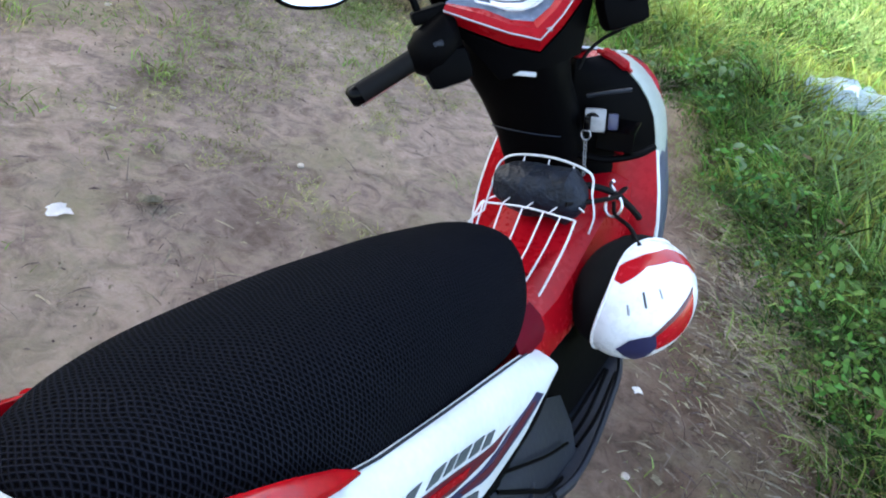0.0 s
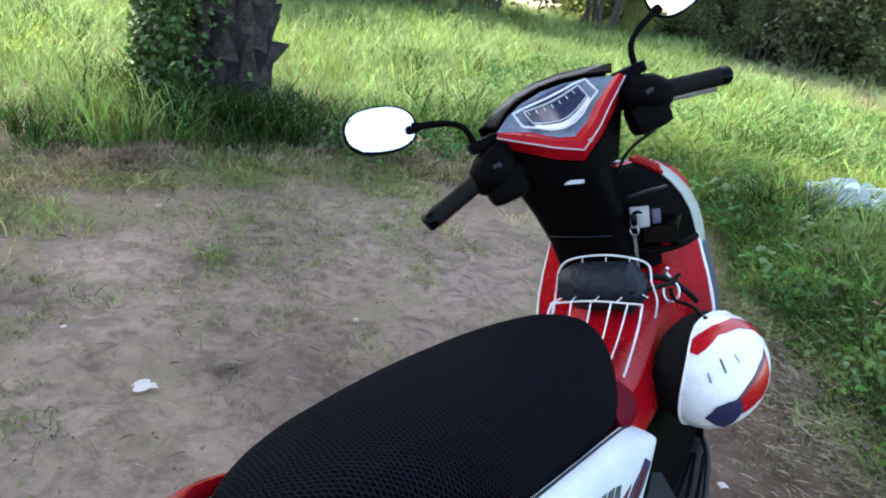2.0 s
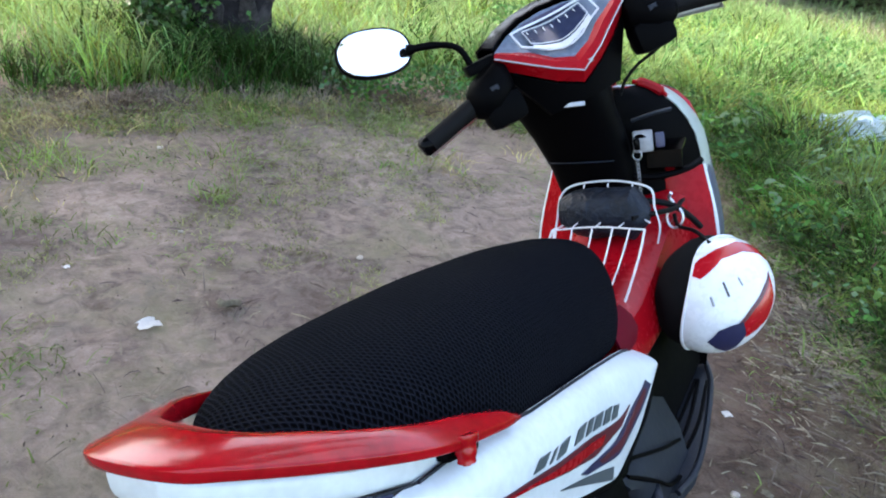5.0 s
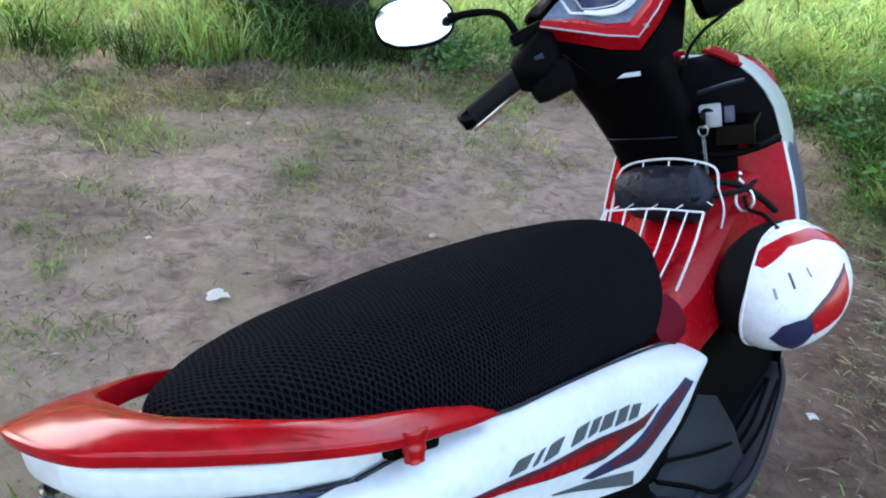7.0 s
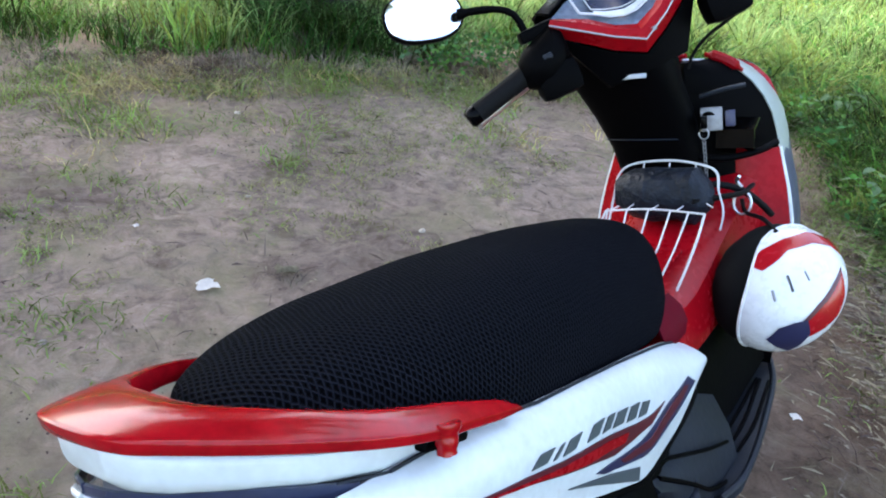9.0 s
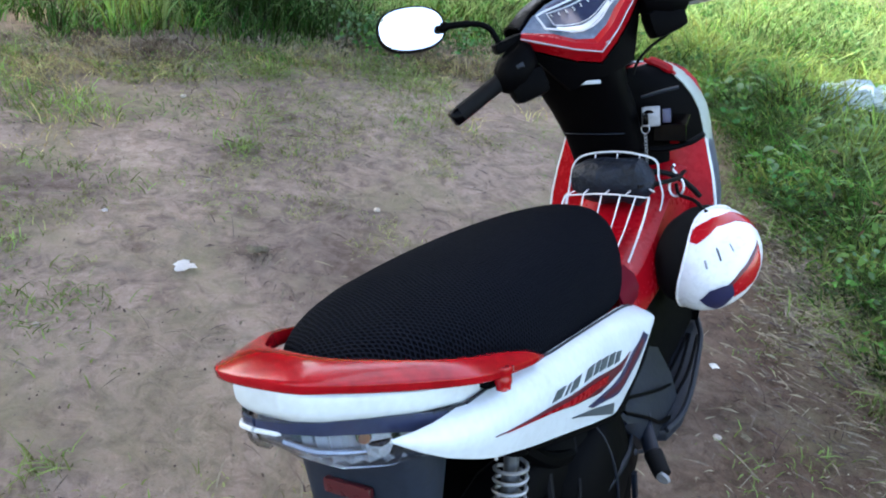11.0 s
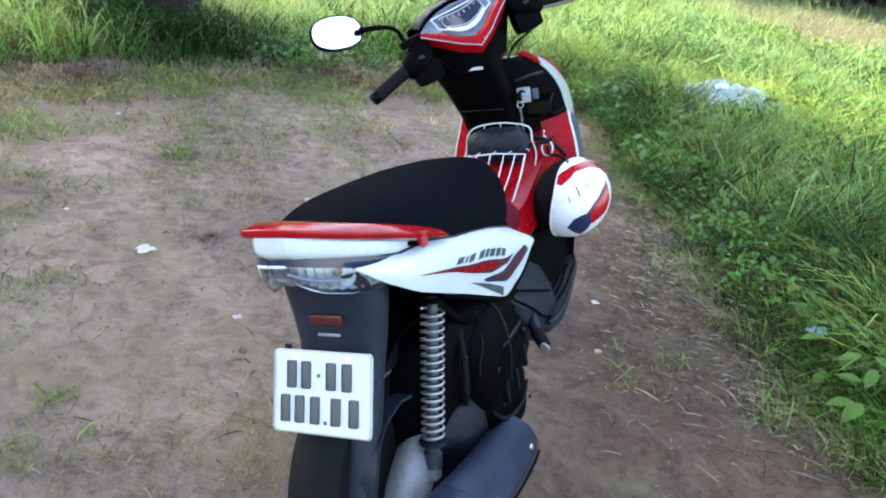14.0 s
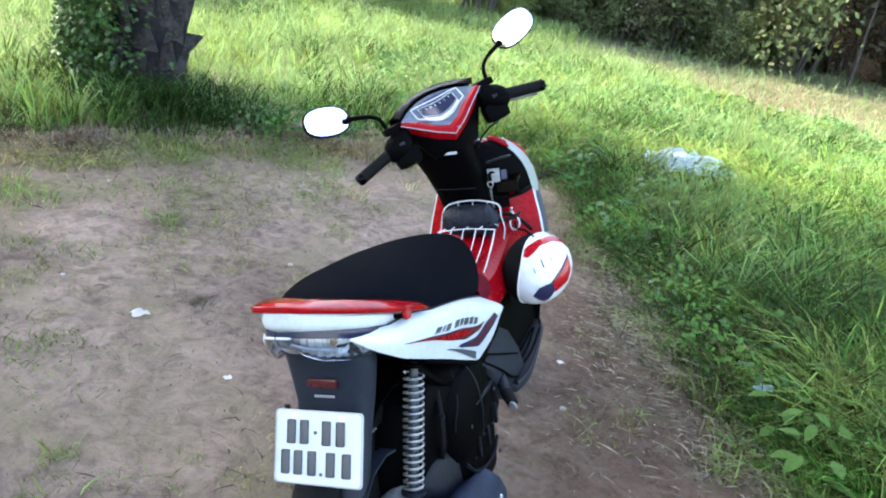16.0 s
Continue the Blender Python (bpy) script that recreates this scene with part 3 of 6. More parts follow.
def build_tail():
    line = lambda y: .727 - .385 * y  # the underside of the rail
    rings = [oval((.22 * hw, line(y) - .018), .78 * hw, .016, y, 30, 3.4, low) for y, hw, low in ((-.105, .146, .018), (-.15, .146, .026), (-.20, .142, .028), (-.25, .124, .030), (-.295, .096, .030), (-.330, .072, .028), (-.346, .056, .024), (-.356, .036, .014))]
    cover = part("tail_cover", loft(rings), WHITE, scooter, "white tail cover under the rail")
    for s, k in ((1, 1), (-1, -.62)):
        part("cover_seam", tube([(k * .138, -.150, .762), (k * .146, -.172, .762), (k * .141, -.205, .772), (k * .128, -.240, .782)], .0015, 6, 4), DARK, cover)
    rings = [oval((.22 * hw, z), .70 * hw, h, y + .010, 28, 2.8) for y, z, hw, h in ((-.12, .745, .136, .036), (-.20, .762, .124, .036), (-.25, .775, .098, .036), (-.30, .785, .068, .034), (-.335, .792, .044, .028), (-.350, .796, .026, .018))]
    lamp = part("tail_light", loft(rings), LAMP_BODY, scooter, "clear-lens tail light with chrome bowls")
    bow = lambda x: float(np.interp(abs(x), (0, .03, .06, .09, .12, .145), (-.357, -.353, -.334, -.294, -.252, -.213)))
    roof = lambda x: line(bow(x)) - .047
    sill = lambda x: float(np.interp(abs(x), (0, .02, .05, .09, .12, .145), (.782, .774, .752, .730, .724, .734)))
    for s, k in ((1, 1), (-1, -.62)):
        rows = []
        for x in (.002, .018, .032, .046, .06, .075, .09, .105, .118, .126):
            a, b = sill(x), roof(x)
            rows.append([Vector((k * x, bow(x) + d, a + (b - a) * f)) for f, d in ((0, .020), (.2, .008), (.45, .0), (.75, -.002), (1, .002))])
        part("lens", shell(rows, .003), LENS, lamp, "clear plastic lens").visible_shadow = False
        # pleated chrome behind the lens, and the indicator bowl near its outer tip
        pleats = []
        for j in range(20):
            x = .012 + .0055 * j
            a, b = sill(x) + .010, roof(x) - .012
            pleats.append([Vector((k * x, bow(x) + .016 + .006 * (j % 2), a + (b - a) * f)) for f in (0, .35, .7, 1)])
        part("chrome_reflector", shell(pleats, .002), LAMP_IN, lamp, "pleated chrome reflector", None, False)
        part("indicator_bowl", lathe([(.004, -.008), (.010, -.006), (.014, 0), (.015, .003)], (k * .084, bow(.084) + .020, .764), (78, 0, s * 40), 18), LAMP_IN, lamp, "bright indicator bowl")
        part("reflector_ridge", tube([(k * x, bow(x) + .008, sill(x) + .45 * (roof(x) - sill(x))) for x in (.02, .05, .08)], .003, 6, 4), STEEL, lamp, "chrome reflector ridge")
        part("trim_bar", tube([(k * x, bow(x) - .004, roof(x) - .006) for x in ((.002, .012, .022, .030) if s > 0 else (.002, .03, .05, .075, .088))], [.0026, .0026, .0024, .0012], 8, 4), WHITE, lamp, "thin white line over the lens")
        part("dark_band", shell([[Vector((k * x, bow(x) - .003, roof(x) - .004 - .05 * x)), Vector((k * x, bow(x) - .002, roof(x) + .004 + .05 * x))] for x in (.002, .018, .032, .046, .06, .085, .11, .138)], .003), LAMP_DARK, lamp, "dark blue upper lens strip")
        part("indicator_bulb", lathe([(.001, -.010), (.006, -.008), (.008, -.001), (.006, .006)], (k * .080, bow(.08) + .010, .780), (78, 0, s * 40), 12), AMBER, lamp, "amber indicator bulb")


def build_fender():
    st = [(.768, -.335, .078, .12), (.738, -.312, .086, .11), (.70, -.296, .092, .10), (.665, -.292, .088, .09), (.62, -.292, .082, .085), (.56, -.314, .079, .08), (.50, -.338, .079, .075), (.44, -.362, .076, .07), (.36, -.395, .073, .06), (.28, -.425, .070, .05), (.225, -.440, .062, .04), (.212, -.442, .045, .03)]
    rings = []
    for z, yb, hw, depth in st:
        mid = float(np.interp(z, (.21, .56, .70), (.006, .014, .022)))
        rings.append([(mid + hw * math.copysign(abs(math.cos(a)) ** .55, math.cos(a)), yb + depth * (1 + math.copysign(abs(math.sin(a)) ** .7, math.sin(a))) / 1.0 * .5, z) for a in [2 * math.pi * k / 24 for k in range(24)]])
    fender = part("rear_fender", loft(rings), FENDER, scooter, "dusty dark grey plastic rear fender")
    part("reflector", block((.064, .010, .018), (.020, -.300, .676), .003, (-8, 0, 0)), REFLECTOR, fender, "red rear reflector")
    part("name_strip", block((.044, .004, .005), (.018, -.297, .646), .001, (-8, 0, 0)), SILVER, fender)
    tri = [(-.018, -.4105, .325), (.018, -.4105, .325), (0, -.398, .357)]
    part("warning_sticker", slab(tri, 0, 0, (0, -.002, -.0006)), PLATE, fender, "white triangular warning sticker")
    part("warning_mark", slab([(-.010, -.4135, .328), (.010, -.4135, .328), (0, -.407, .343)], 0, 0, (0, -.001, -.0003)), HELM_RED, fender)
    part("bracket", block((.012, .006, .05), (-.07, -.30, .60), .002), DARK, fender)
    plate_at = pose(.026, -.334, .573, -22.5, 0, 0)
    w, h, r = .095, .070, .008
    outline = [(sx * (w - r) + r * math.cos(a), 0, sz * (h - r) + r * math.sin(a)) for sx, sz, a0 in ((1, 1, 0), (-1, 1, 90), (-1, -1, 180), (1, -1, 270)) for a in [radians(a0 + k * 22.5) for k in range(5)]]
    plate = part("license_plate", slab(outline, 0, 0, (0, .0025, 0)), PLATE, scooter, "white number plate with dark characters", plate_at)
    ring = [(Vector(p) * .965, Vector(p) * .985) for p in outline]
    rim = bmesh.new()
    vs = [[rim.verts.new(q + Vector((0, dy, 0))) for p in ring for q in [p[0 if dy == -.0016 else 1]]] for dy in (-.0016, 0)]
    outer = [rim.verts.new(Vector(p) + Vector((0, -.0012, 0))) for p in outline]
    k = len(outline)
    for i in range(k):
        j = (i + 1) % k
        rim.faces.new((vs[0][i], vs[0][j], outer[j], outer[i]))
        rim.faces.new((vs[0][i], vs[0][j], vs[1][j], vs[1][i]))
    part("plate_rim", rim, SILVER, plate)
    for z, chars in ((.0285, (-.058, -.030, .018, .048)), (-.0295, (-.070, -.042, -.012, .028, .062))):
        for x in chars:
            part("character_bar", block((.0175, .0016, .046), (x, -.0012, z), .003), PLATE_INK, plate)
    part("character_bar", block((.006, .0016, .006), (-.006, -.0012, .0285), .001), PLATE_INK, plate)
    part("character_bar", block((.006, .0016, .006), (.008, -.0012, -.049), .001), PLATE_INK, plate)
    for x in (-.05, .05):
        part("bolt", lathe([(.001, -.004), (.005, -.003), (.006, 0)], (x, -.001, .058), (90, 0, 0), 10), STEEL, plate)


def build_wheel(y, r, w, spin_name):
    tyre = lathe([(r - .075, -w * .34), (r - .06, -w * .48), (r - .03, -w * .5), (r - .010, -w * .36), (r, -w * .12), (r, w * .12), (r - .010, w * .36), (r - .03, w * .5), (r - .06, w * .48), (r - .075, w * .34)], (0, y, r), (0, 90, 0), 48)
    wheel = part(spin_name, tyre, RUBBER, scooter, "black rubber tyre")
    part("rim", lathe([(.03, -.03), (.05, -.02), (r - .09, -.012), (r - .078, -w * .36), (r - .07, -w * .36), (r - .07, w * .36), (r - .078, w * .36), (r - .09, .012), (.05, .02), (.03, .03)], (0, y, r), (0, 90, 0), 36), ALLOY, wheel)
    for k in range(5):
        a = 2 * math.pi * k / 5
        part("spoke", tube([(0, y + .04 * math.cos(a), r + .04 * math.sin(a)), (0, y + (r - .08) * math.cos(a), r + (r - .08) * math.sin(a))], [.014, .010], 8), BLACK, wheel)


def build_drive():
    rings = [oval((x, z), hw, h, y, 24, 3.6) for y, x, z, hw, h in ((-.16, -.03, .36, .07, .08), (-.10, 0, .42, .12, .12), (0, .0, .45, .14, .13), (.12, .01, .40, .155, .17), (.26, .01, .37, .160, .18), (.40, 0, .36, .15, .17), (.50, 0, .37, .12, .15), (.56, 0, .38, .09, .12))]
    part("engine", loft(rings), BLACK, scooter, "black engine housing")
    part("fan_shroud", bevelled(loft([oval((x, z), w, h, y, 12, 5) for y, x, z, w, h in ((.05, .115, .31, .040, .10), (.09, .128, .30, .046, .135), (.24, .134, .31, .046, .145), (.30, .126, .32, .036, .12))]), .004), BLACK, scooter, "black plastic fan shroud")
    for k in range(6):
        part("cooling_fin", block((.008, .012, .004 + .05 * (k % 2)), (.180, .085 + .036 * k, .300 + .012 * (k % 3)), .0015), GRIME, scooter)
    part("shroud_rib", tube([(.150, .060, .41), (.180, .12, .425), (.184, .22, .42), (.165, .30, .40)], .005, 6, 4), GRIME, scooter)
    part("shroud_rib", tube([(.165, .055, .30), (.181, .09, .262), (.182, .20, .235), (.168, .29, .24)], .005, 6, 4), GRIME, scooter)
    for y, z in ((.08, .39), (.27, .39), (.09, .22), (.26, .215)):
        part("shroud_bolt", lathe([(.001, .004), (.005, .003), (.006, 0)], (.181, y, z), (0, 90, 0), 10), DARK, scooter)
    part("crankcase", bevelled(loft([oval((x, z), w, h, y, 14, 4) for y, x, z, w, h in ((-.12, .055, .27, .05, .09), (-.04, .07, .25, .075, .13), (.10, .06, .23, .10, .12), (.30, .05, .22, .10, .10))]), .003), GRIME, scooter, "grimy black crankcase")
    part("clutch_cover", loft([oval((x, z), w, h, y, 26, 2.3) for y, x, z, w, h in ((.02, .120, .40, .020, .05), (.035, .126, .40, .040, .095), (.07, .132, .40, .050, .118), (.16, .136, .40, .052, .124), (.24, .132, .40, .048, .115), (.275, .126, .40, .034, .085), (.285, .120, .40, .016, .04))]), BLACK, scooter, "grimy rounded black engine cover")
    part("cover_band", tube([(.136 + .0525 * math.cos(t), .150, .40 + .1245 * math.sin(t)) for t in np.linspace(-1.3, 1.4, 12)], .003, 6), GRIME, scooter)
    part("breather_hose", tube([(.13, .02, .52), (.150, -.02, .47), (.148, -.03, .40), (.13, .0, .35)], .007, 8, 5), RUBBER, scooter, "black rubber hose")
    part("cable", tube([(.14, .10, .53), (.165, .05, .47), (.160, .03, .42), (.15, .05, .36), (.12, .08, .30)], .0035, 6, 5), RUBBER, scooter)
    part("hose_clip", block((.014, .010, .016), (.150, -.02, .47), .002, (20, 0, 0)), GRIME, scooter)
    part("frame_bracket", tube([(.110, -.04, .60), (.135, .02, .54), (.14, .10, .50), (.13, .20, .46)], [.014, .012, .012, .012], 8, 4), BLACK, scooter, "black frame tube")
    part("hugger", shell([[Vector((x, y, z)) for x in (.060, .082, .094)] for y, z in ((-.385, .34), (-.375, .40), (-.345, .445), (-.29, .475), (-.22, .480), (-.17, .465))], .005), SKIRT, scooter, "dusty grey wheel hugger")
    part("swing_arm", tube([(.075, -.02, .36), (.072, -.10, .33), (.070, -.19, .285), (.066, -.24, .24), (.06, -.25, .18)], [.022, .030, .036, .034, .020], 12, 4, 1.3), ALLOY, scooter, "dusty alloy swing arm")
    part("mud_guard", shell([[Vector((x, y, z)) for x in (-.06, -.02, .03, .075)] for y, z in ((-.02, .56), (-.09, .575), (-.17, .57), (-.24, .545), (-.29, .50))], .004), BLACK, scooter)
    # shock absorber
    top, foot = Vector((.130, -.085, .632)), Vector((.109, -.165, .300))
    axis = (foot - top)
    shock = part("shock_absorber", tube([top, top.lerp(foot, .12), top.lerp(foot, .13), top.lerp(foot, .9), top.lerp(foot, .91), foot], [.010, .010, .012, .013, .018, .018], 14), mat("dull_shock_body", (0.035, 0.038, 0.042), 0.45, metal=0.2, var=0.3, dirt=(0.05, 0.045, 0.04), dirt_amount=0.2), scooter, "rear shock absorber with pale steel spring")
    u = axis.normalized().orthogonal().normalized()
    v = axis.normalized().cross(u)
    turns, pts = 17.5, []
    for i in range(int(turns * 14) + 1):
        a = 2 * math.pi * i / 14
        pts.append(top + axis * (.06 + .78 * i / (turns * 14)) + .0215 * (math.cos(a) * u + math.sin(a) * v))
    part("spring", tube(pts, .0027, 6), mat("spring_steel", (0.27, 0.27, 0.27), 0.38, metal=0.5, var=0.2, dirt=(0.25, 0.2, 0.16), dirt_amount=0.15), shock, "pale steel coil spring")
    part("spring_seat", lathe([(.008, -.004), (.020, -.004), (.021, .004), (.010, .006)], top + axis * .02, (-14, 0, 0), 16), BLACK, shock)
    part("spring_seat", lathe([(.008, -.004), (.027, -.004), (.028, .004), (.010, .006)], top + axis * .85, (-14, 0, 0), 16), DARK, shock)
    part("fork_end", block((.026, .03, .05), foot, .005, (-14, 0, 0)), ALLOY, shock)
    # exhaust
    rings, path = [], spline([(.172, .125, .190), (.178, .08, .194), (.188, -.05, .222), (.196, -.20, .262), (.200, -.36, .305), (.200, -.40, .316)], 5)
    for i, p in enumerate(path):
        t = i / (len(path) - 1)
        r = float(np.interp(t, (0, .05, .2, .9, 1), (.030, .046, .058, .060, .048)))
        rings.append([p + Vector((r * .92 * math.copysign(abs(math.cos(a)) ** .8, math.cos(a)), .3 * r * math.sin(a), r * math.copysign(abs(math.sin(a)) ** .8, math.sin(a)))) for a in [2 * math.pi * k / 22 for k in range(22)]])
    muffler = part("muffler", loft(rings), MUFFLER, scooter, "dusty dark blue-grey exhaust muffler")
    part("heat_shield", shell([[p + Vector((.064 * math.cos(a), .01, .066 * math.sin(a))) for a in [radians(d) for d in (-15, 10, 40, 70, 95)]] for p in path[3:-7]], .003), MUFFLER, muffler, "bolted exhaust heat shield")
    part("shield_edge", tube([p + Vector((.068, 0, -.014)) for p in path[3:-7]], .003, 6), BLACK, muffler)
    for i in (6, 16):
        part("bolt", lathe([(.001, .004), (.006, .003), (.007, 0)], path[i] + Vector((.062, 0, .02)), (0, 80, 0), 10), STEEL, muffler)
    part("tail_pipe", tube([path[-1], path[-1] + Vector((0, -.05, .005))], .016, 12), STEEL, muffler)
    part("header_pipe", tube([(.172, .125, .190), (.14, .22, .16), (.06, .34, .18), (.0, .42, .25)], .014, 10, 5), ALLOY, muffler)
    # side stand
    stand = part("side_stand", tube([(-.11, .42, .22), (-.14, .41, .16), (-.225, .39, .04), (-.247, .385, -.074)], .010, 10, 3), DARK, scooter, "folded-out steel side stand")
    part("stand_foot", block((.05, .06, .008), (-.251, .385, -.080), .003, (0, 18, 0)), DARK, stand)


def build_floor():
    for s in (1, -1):
        out = [(.085, .955), (.140, .950), (.168, .86), (.185, .74), (.198, .62), (.200, .53), (.185, .465), (.150, .455), (.105, .50), (.085, .60)]
        board = part("footboard", bevelled(slab([(s * x, y, .278) for x, y in out], .026), .005), SKIRT, scooter, "black ribbed plastic footboard")
        for k in range(5):
            x0 = .100 + k * .018
            part("tread_rib", tube([(s * x0, .56 + .01 * k, .305), (s * (x0 + .003), .70, .306), (s * (x0 - .012 * (k > 2)), .86, .305)], .0035, 6, 4), BLACK, board)
        part("edge_lip", tube([(s * x, y, .305) for x, y in ((.140, .950), (.168, .86), (.185, .74), (.198, .62), (.200, .53), (.185, .465))], .006, 8, 4), DARK, board)
        part("side_skirt", shell([[Vector((s * x, y, z)) for x, z in ((.140, z0), (.166, z0 * .7 + z1 * .3), (.178, z0 * .4 + z1 * .6), (.170, z0 * .12 + z1 * .88), (.145, z1))] for y, z0, z1 in ((.245, .482, .450), (.30, .480, .392), (.36, .478, .325), (.42, .475, .282), (.50, .465, .255), (.58, .42, .240))], .005), DARK, scooter, "dark grey plastic side skirt")
        part("skirt_crease", tube([(s * .166, .27, .465), (s * .181, .36, .40), (s * .183, .43, .345), (s * .178, .52, .300)], .0035, 6, 5), BLACK, scooter)
        part("skirt_crease", tube([(s * .160, .30, .474), (s * .178, .42, .42), (s * .180, .52, .375)], .003, 6, 5), BLACK, scooter)
        part("skirt_edge", tube([(s * .150, .245, .450), (s * .152, .30, .391), (s * .152, .36, .324), (s * .152, .42, .281), (s * .152, .50, .254)], .004, 6, 4), DARK, scooter)
        arm = part("foot_peg", tube([(s * .150, .41, .385), (s * .175, .36, .370), (s * .200, .315, .350)], [.018, .016, .015], 10, 3, .8), DARK, scooter, "folding passenger foot peg")
        part("peg_rubber", tube([(s * .197, .322, .355), (s * .222, .292, .337)], [.017, .015], 12), RUBBER, arm)
        part("peg_cap", lathe([(.001, .006), (.012, .005), (.014, 0)], (s * .223, .288, .336), (110, s * 40, 0), 12), ALLOY, arm, "bare worn alloy peg end")


def build_tunnel():
    st = [(.46, .612, .100, .34), (.54, .606, .104, .34), (.62, .606, .104, .33), (.70, .622, .102, .32), (.78, .645, .100, .32), (.86, .672, .102, .32), (.93, .700, .108, .32), (.98, .715, .115, .33)]
    skirt = [[(x, y, z) for x, z in ((-.135, zl), (-.128, zl + .10), (-.112, .498), (.112, .498), (.128, zl + .10), (.135, zl), (0, zl - .01))] for y, zt, hw, zl in st]
    part("lower_tunnel", loft(skirt), BLACK, scooter, "black plastic lower tunnel")
    rings = [[(x, y, z) for x, z in ((-.114, .494), (-hw - .012, zt - .09), (-hw, zt - .025), (-hw * .75, zt - .004), (0, zt + .006), (hw * .75, zt - .004), (hw, zt - .025), (hw + .012, zt - .09), (.114, .494), (0, .490))] for y, zt, hw, zl in st]
    tunnel = part("centre_tunnel", loft(rings), RED, scooter, "glossy red centre tunnel")
    part("fuel_lid", slab([(x, y, .612 + .16 * max(0, y - .62)) for x, y in ((-.05, .62), (.05, .62), (.055, .70), (-.055, .70))], .006, .002), RED, tunnel)
    for s, wider in ((1, 0), (-1, .06)):
        rows = []
        low = [[Vector((s * (.06 + (hw + wider - .06) * t), yc + (ye - yc) * t ** 2, z)) for t in (0, .25, .5, .75, 1)] for z, hw, yc, ye in ((.31, .146, .93, .93), (.40, .160, .93, .937), (.482, .172, .932, .951))]
        part("lower_shield", shell(low, .006), BLACK, scooter, "black lower leg shield")
        for z, hw, yc, ye in ((.485, .168, .932, .952), (.54, .171, .94, .965), (.60, .168, .945, .985), (.66, .157, .95, 1.005), (.71, .144, .955, 1.02), (.738, .137, .955, 1.028)):
            rows.append([Vector((s * (.06 + (hw + wider - .06) * t), yc + (ye - yc) * t ** 2, z)) for t in (0, .25, .5, .75, 1)])
        shield = part("leg_shield", shell(rows, .006), RED, scooter, "red lower leg shield")
        part("edge_strip", tube([r[-1] + Vector((s * .004, 0, 0)) for r in rows], .0048, 10, 3), WHITE, shield, "white edge strip")
        part("outer_cowl", shell([[r[-1] + Vector((s * dx, dy, 0)) for dx, dy in ((.003, .004), (.007, .03), (.004, .08), (-.02, .14), (-.08, .19), (-.15, .21))] for r in rows], .004), COWL_SIDE, scooter, "blue-grey outer front cowl")
    rows = []
    for z, hw, yc, ye in ((.70, .142, .91, 1.02), (.735, .139, .905, 1.03), (.77, .137, .90, 1.02), (.81, .131, .90, 1.01), (.845, .118, .90, 1.0), (.875, .100, .90, .99), (.900, .078, .90, .98), (.918, .055, .90, .97), (.928, .028, .905, .965)):
        rows.append([Vector(((hw + (.045 if t < 0 else 0)) * t, yc + (ye - yc) * abs(t) ** 1.6, z)) for t in (-1, -.8, -.55, -.3, 0, .3, .55, .8, 1)])
    inner = part("inner_shield", shell(rows, .006), BLACK, scooter, "black inner leg shield with open cubby")
    for s in (1, -1):
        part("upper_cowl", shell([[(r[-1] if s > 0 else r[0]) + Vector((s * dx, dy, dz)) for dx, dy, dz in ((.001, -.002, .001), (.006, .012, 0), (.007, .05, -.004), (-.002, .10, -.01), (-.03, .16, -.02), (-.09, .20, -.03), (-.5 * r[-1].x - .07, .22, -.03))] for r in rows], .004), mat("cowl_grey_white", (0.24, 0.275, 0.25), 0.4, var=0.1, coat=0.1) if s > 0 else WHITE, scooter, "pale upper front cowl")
        part("top_trim", tube([(s * .084, .982, .898), (s * .066, .975, .914), (s * .040, .968, .929), (s * .018, .966, .934)], [.004, .011, .011, .005], 8, 3), RED, inner, "red trim on the cowl edge")
    part("front_fender", shell([[Vector((x, 1.10 + (.33) * math.cos(a), .285 + .33 * math.sin(a) - .6 * x * x * 8)) for x in (-.07, -.035, 0, .035, .07)] for a in [radians(d) for d in range(10, 160, 15)]], .004), RED, scooter, "red front fender")
    part("fork", tube([(-.03, .99, .62), (-.02, 1.06, .42), (-.075, 1.10, .29)], .018, 10), BLACK, scooter)
    part("fork", tube([(-.03, .99, .62), (.02, 1.06, .42), (.075, 1.10, .29)], .018, 10), BLACK, scooter)
    part("headlight", loft([oval((0, z), hw, h, y, 20, 2.6) for y, z, hw, h in ((1.10, .86, .09, .05), (1.17, .84, .085, .05), (1.22, .82, .06, .04), (1.235, .815, .03, .02))]), LENS, scooter, "clear headlight")
    part("nose", loft([oval((0, z), hw, h, y, 20, 2.4) for y, z, hw, h in ((1.0, .79, .10, .09), (1.10, .78, .125, .13), (1.18, .75, .09, .12), (1.22, .72, .05, .08))]), RED, scooter, "red nose panel")
    # cubby, key shutter and hooks
    box = part("cubby_box", shell([[Vector((x, y, z)) for x in (.055, .09, .125)] for y, z in ((.945, .815), (.905, .80), (.90, .765), (.945, .745))], .004), GLOSS, inner)
    part("cubby_lip", tube([(.03, .880, .752), (.08, .892, .748), (.125, .935, .752), (.145, .985, .758)], .007, 8, 4), BLACK, inner)
    part("cubby_lip", tube([(.035, .878, .868), (.075, .888, .878), (.105, .92, .880)], .004, 8, 4), DARK, inner)
    key = part("key_shutter", block((.040, .012, .044), (.056, .876, .826), .005, (-8, 0, 18)), ALLOY, inner, "silver key shutter with a key in it")
    part("key_hole", lathe([(.004, -.008), (.012, -.007), (.014, 0)], (.052, .870, .828), (95, 0, 18), 14), GLOSS, key)
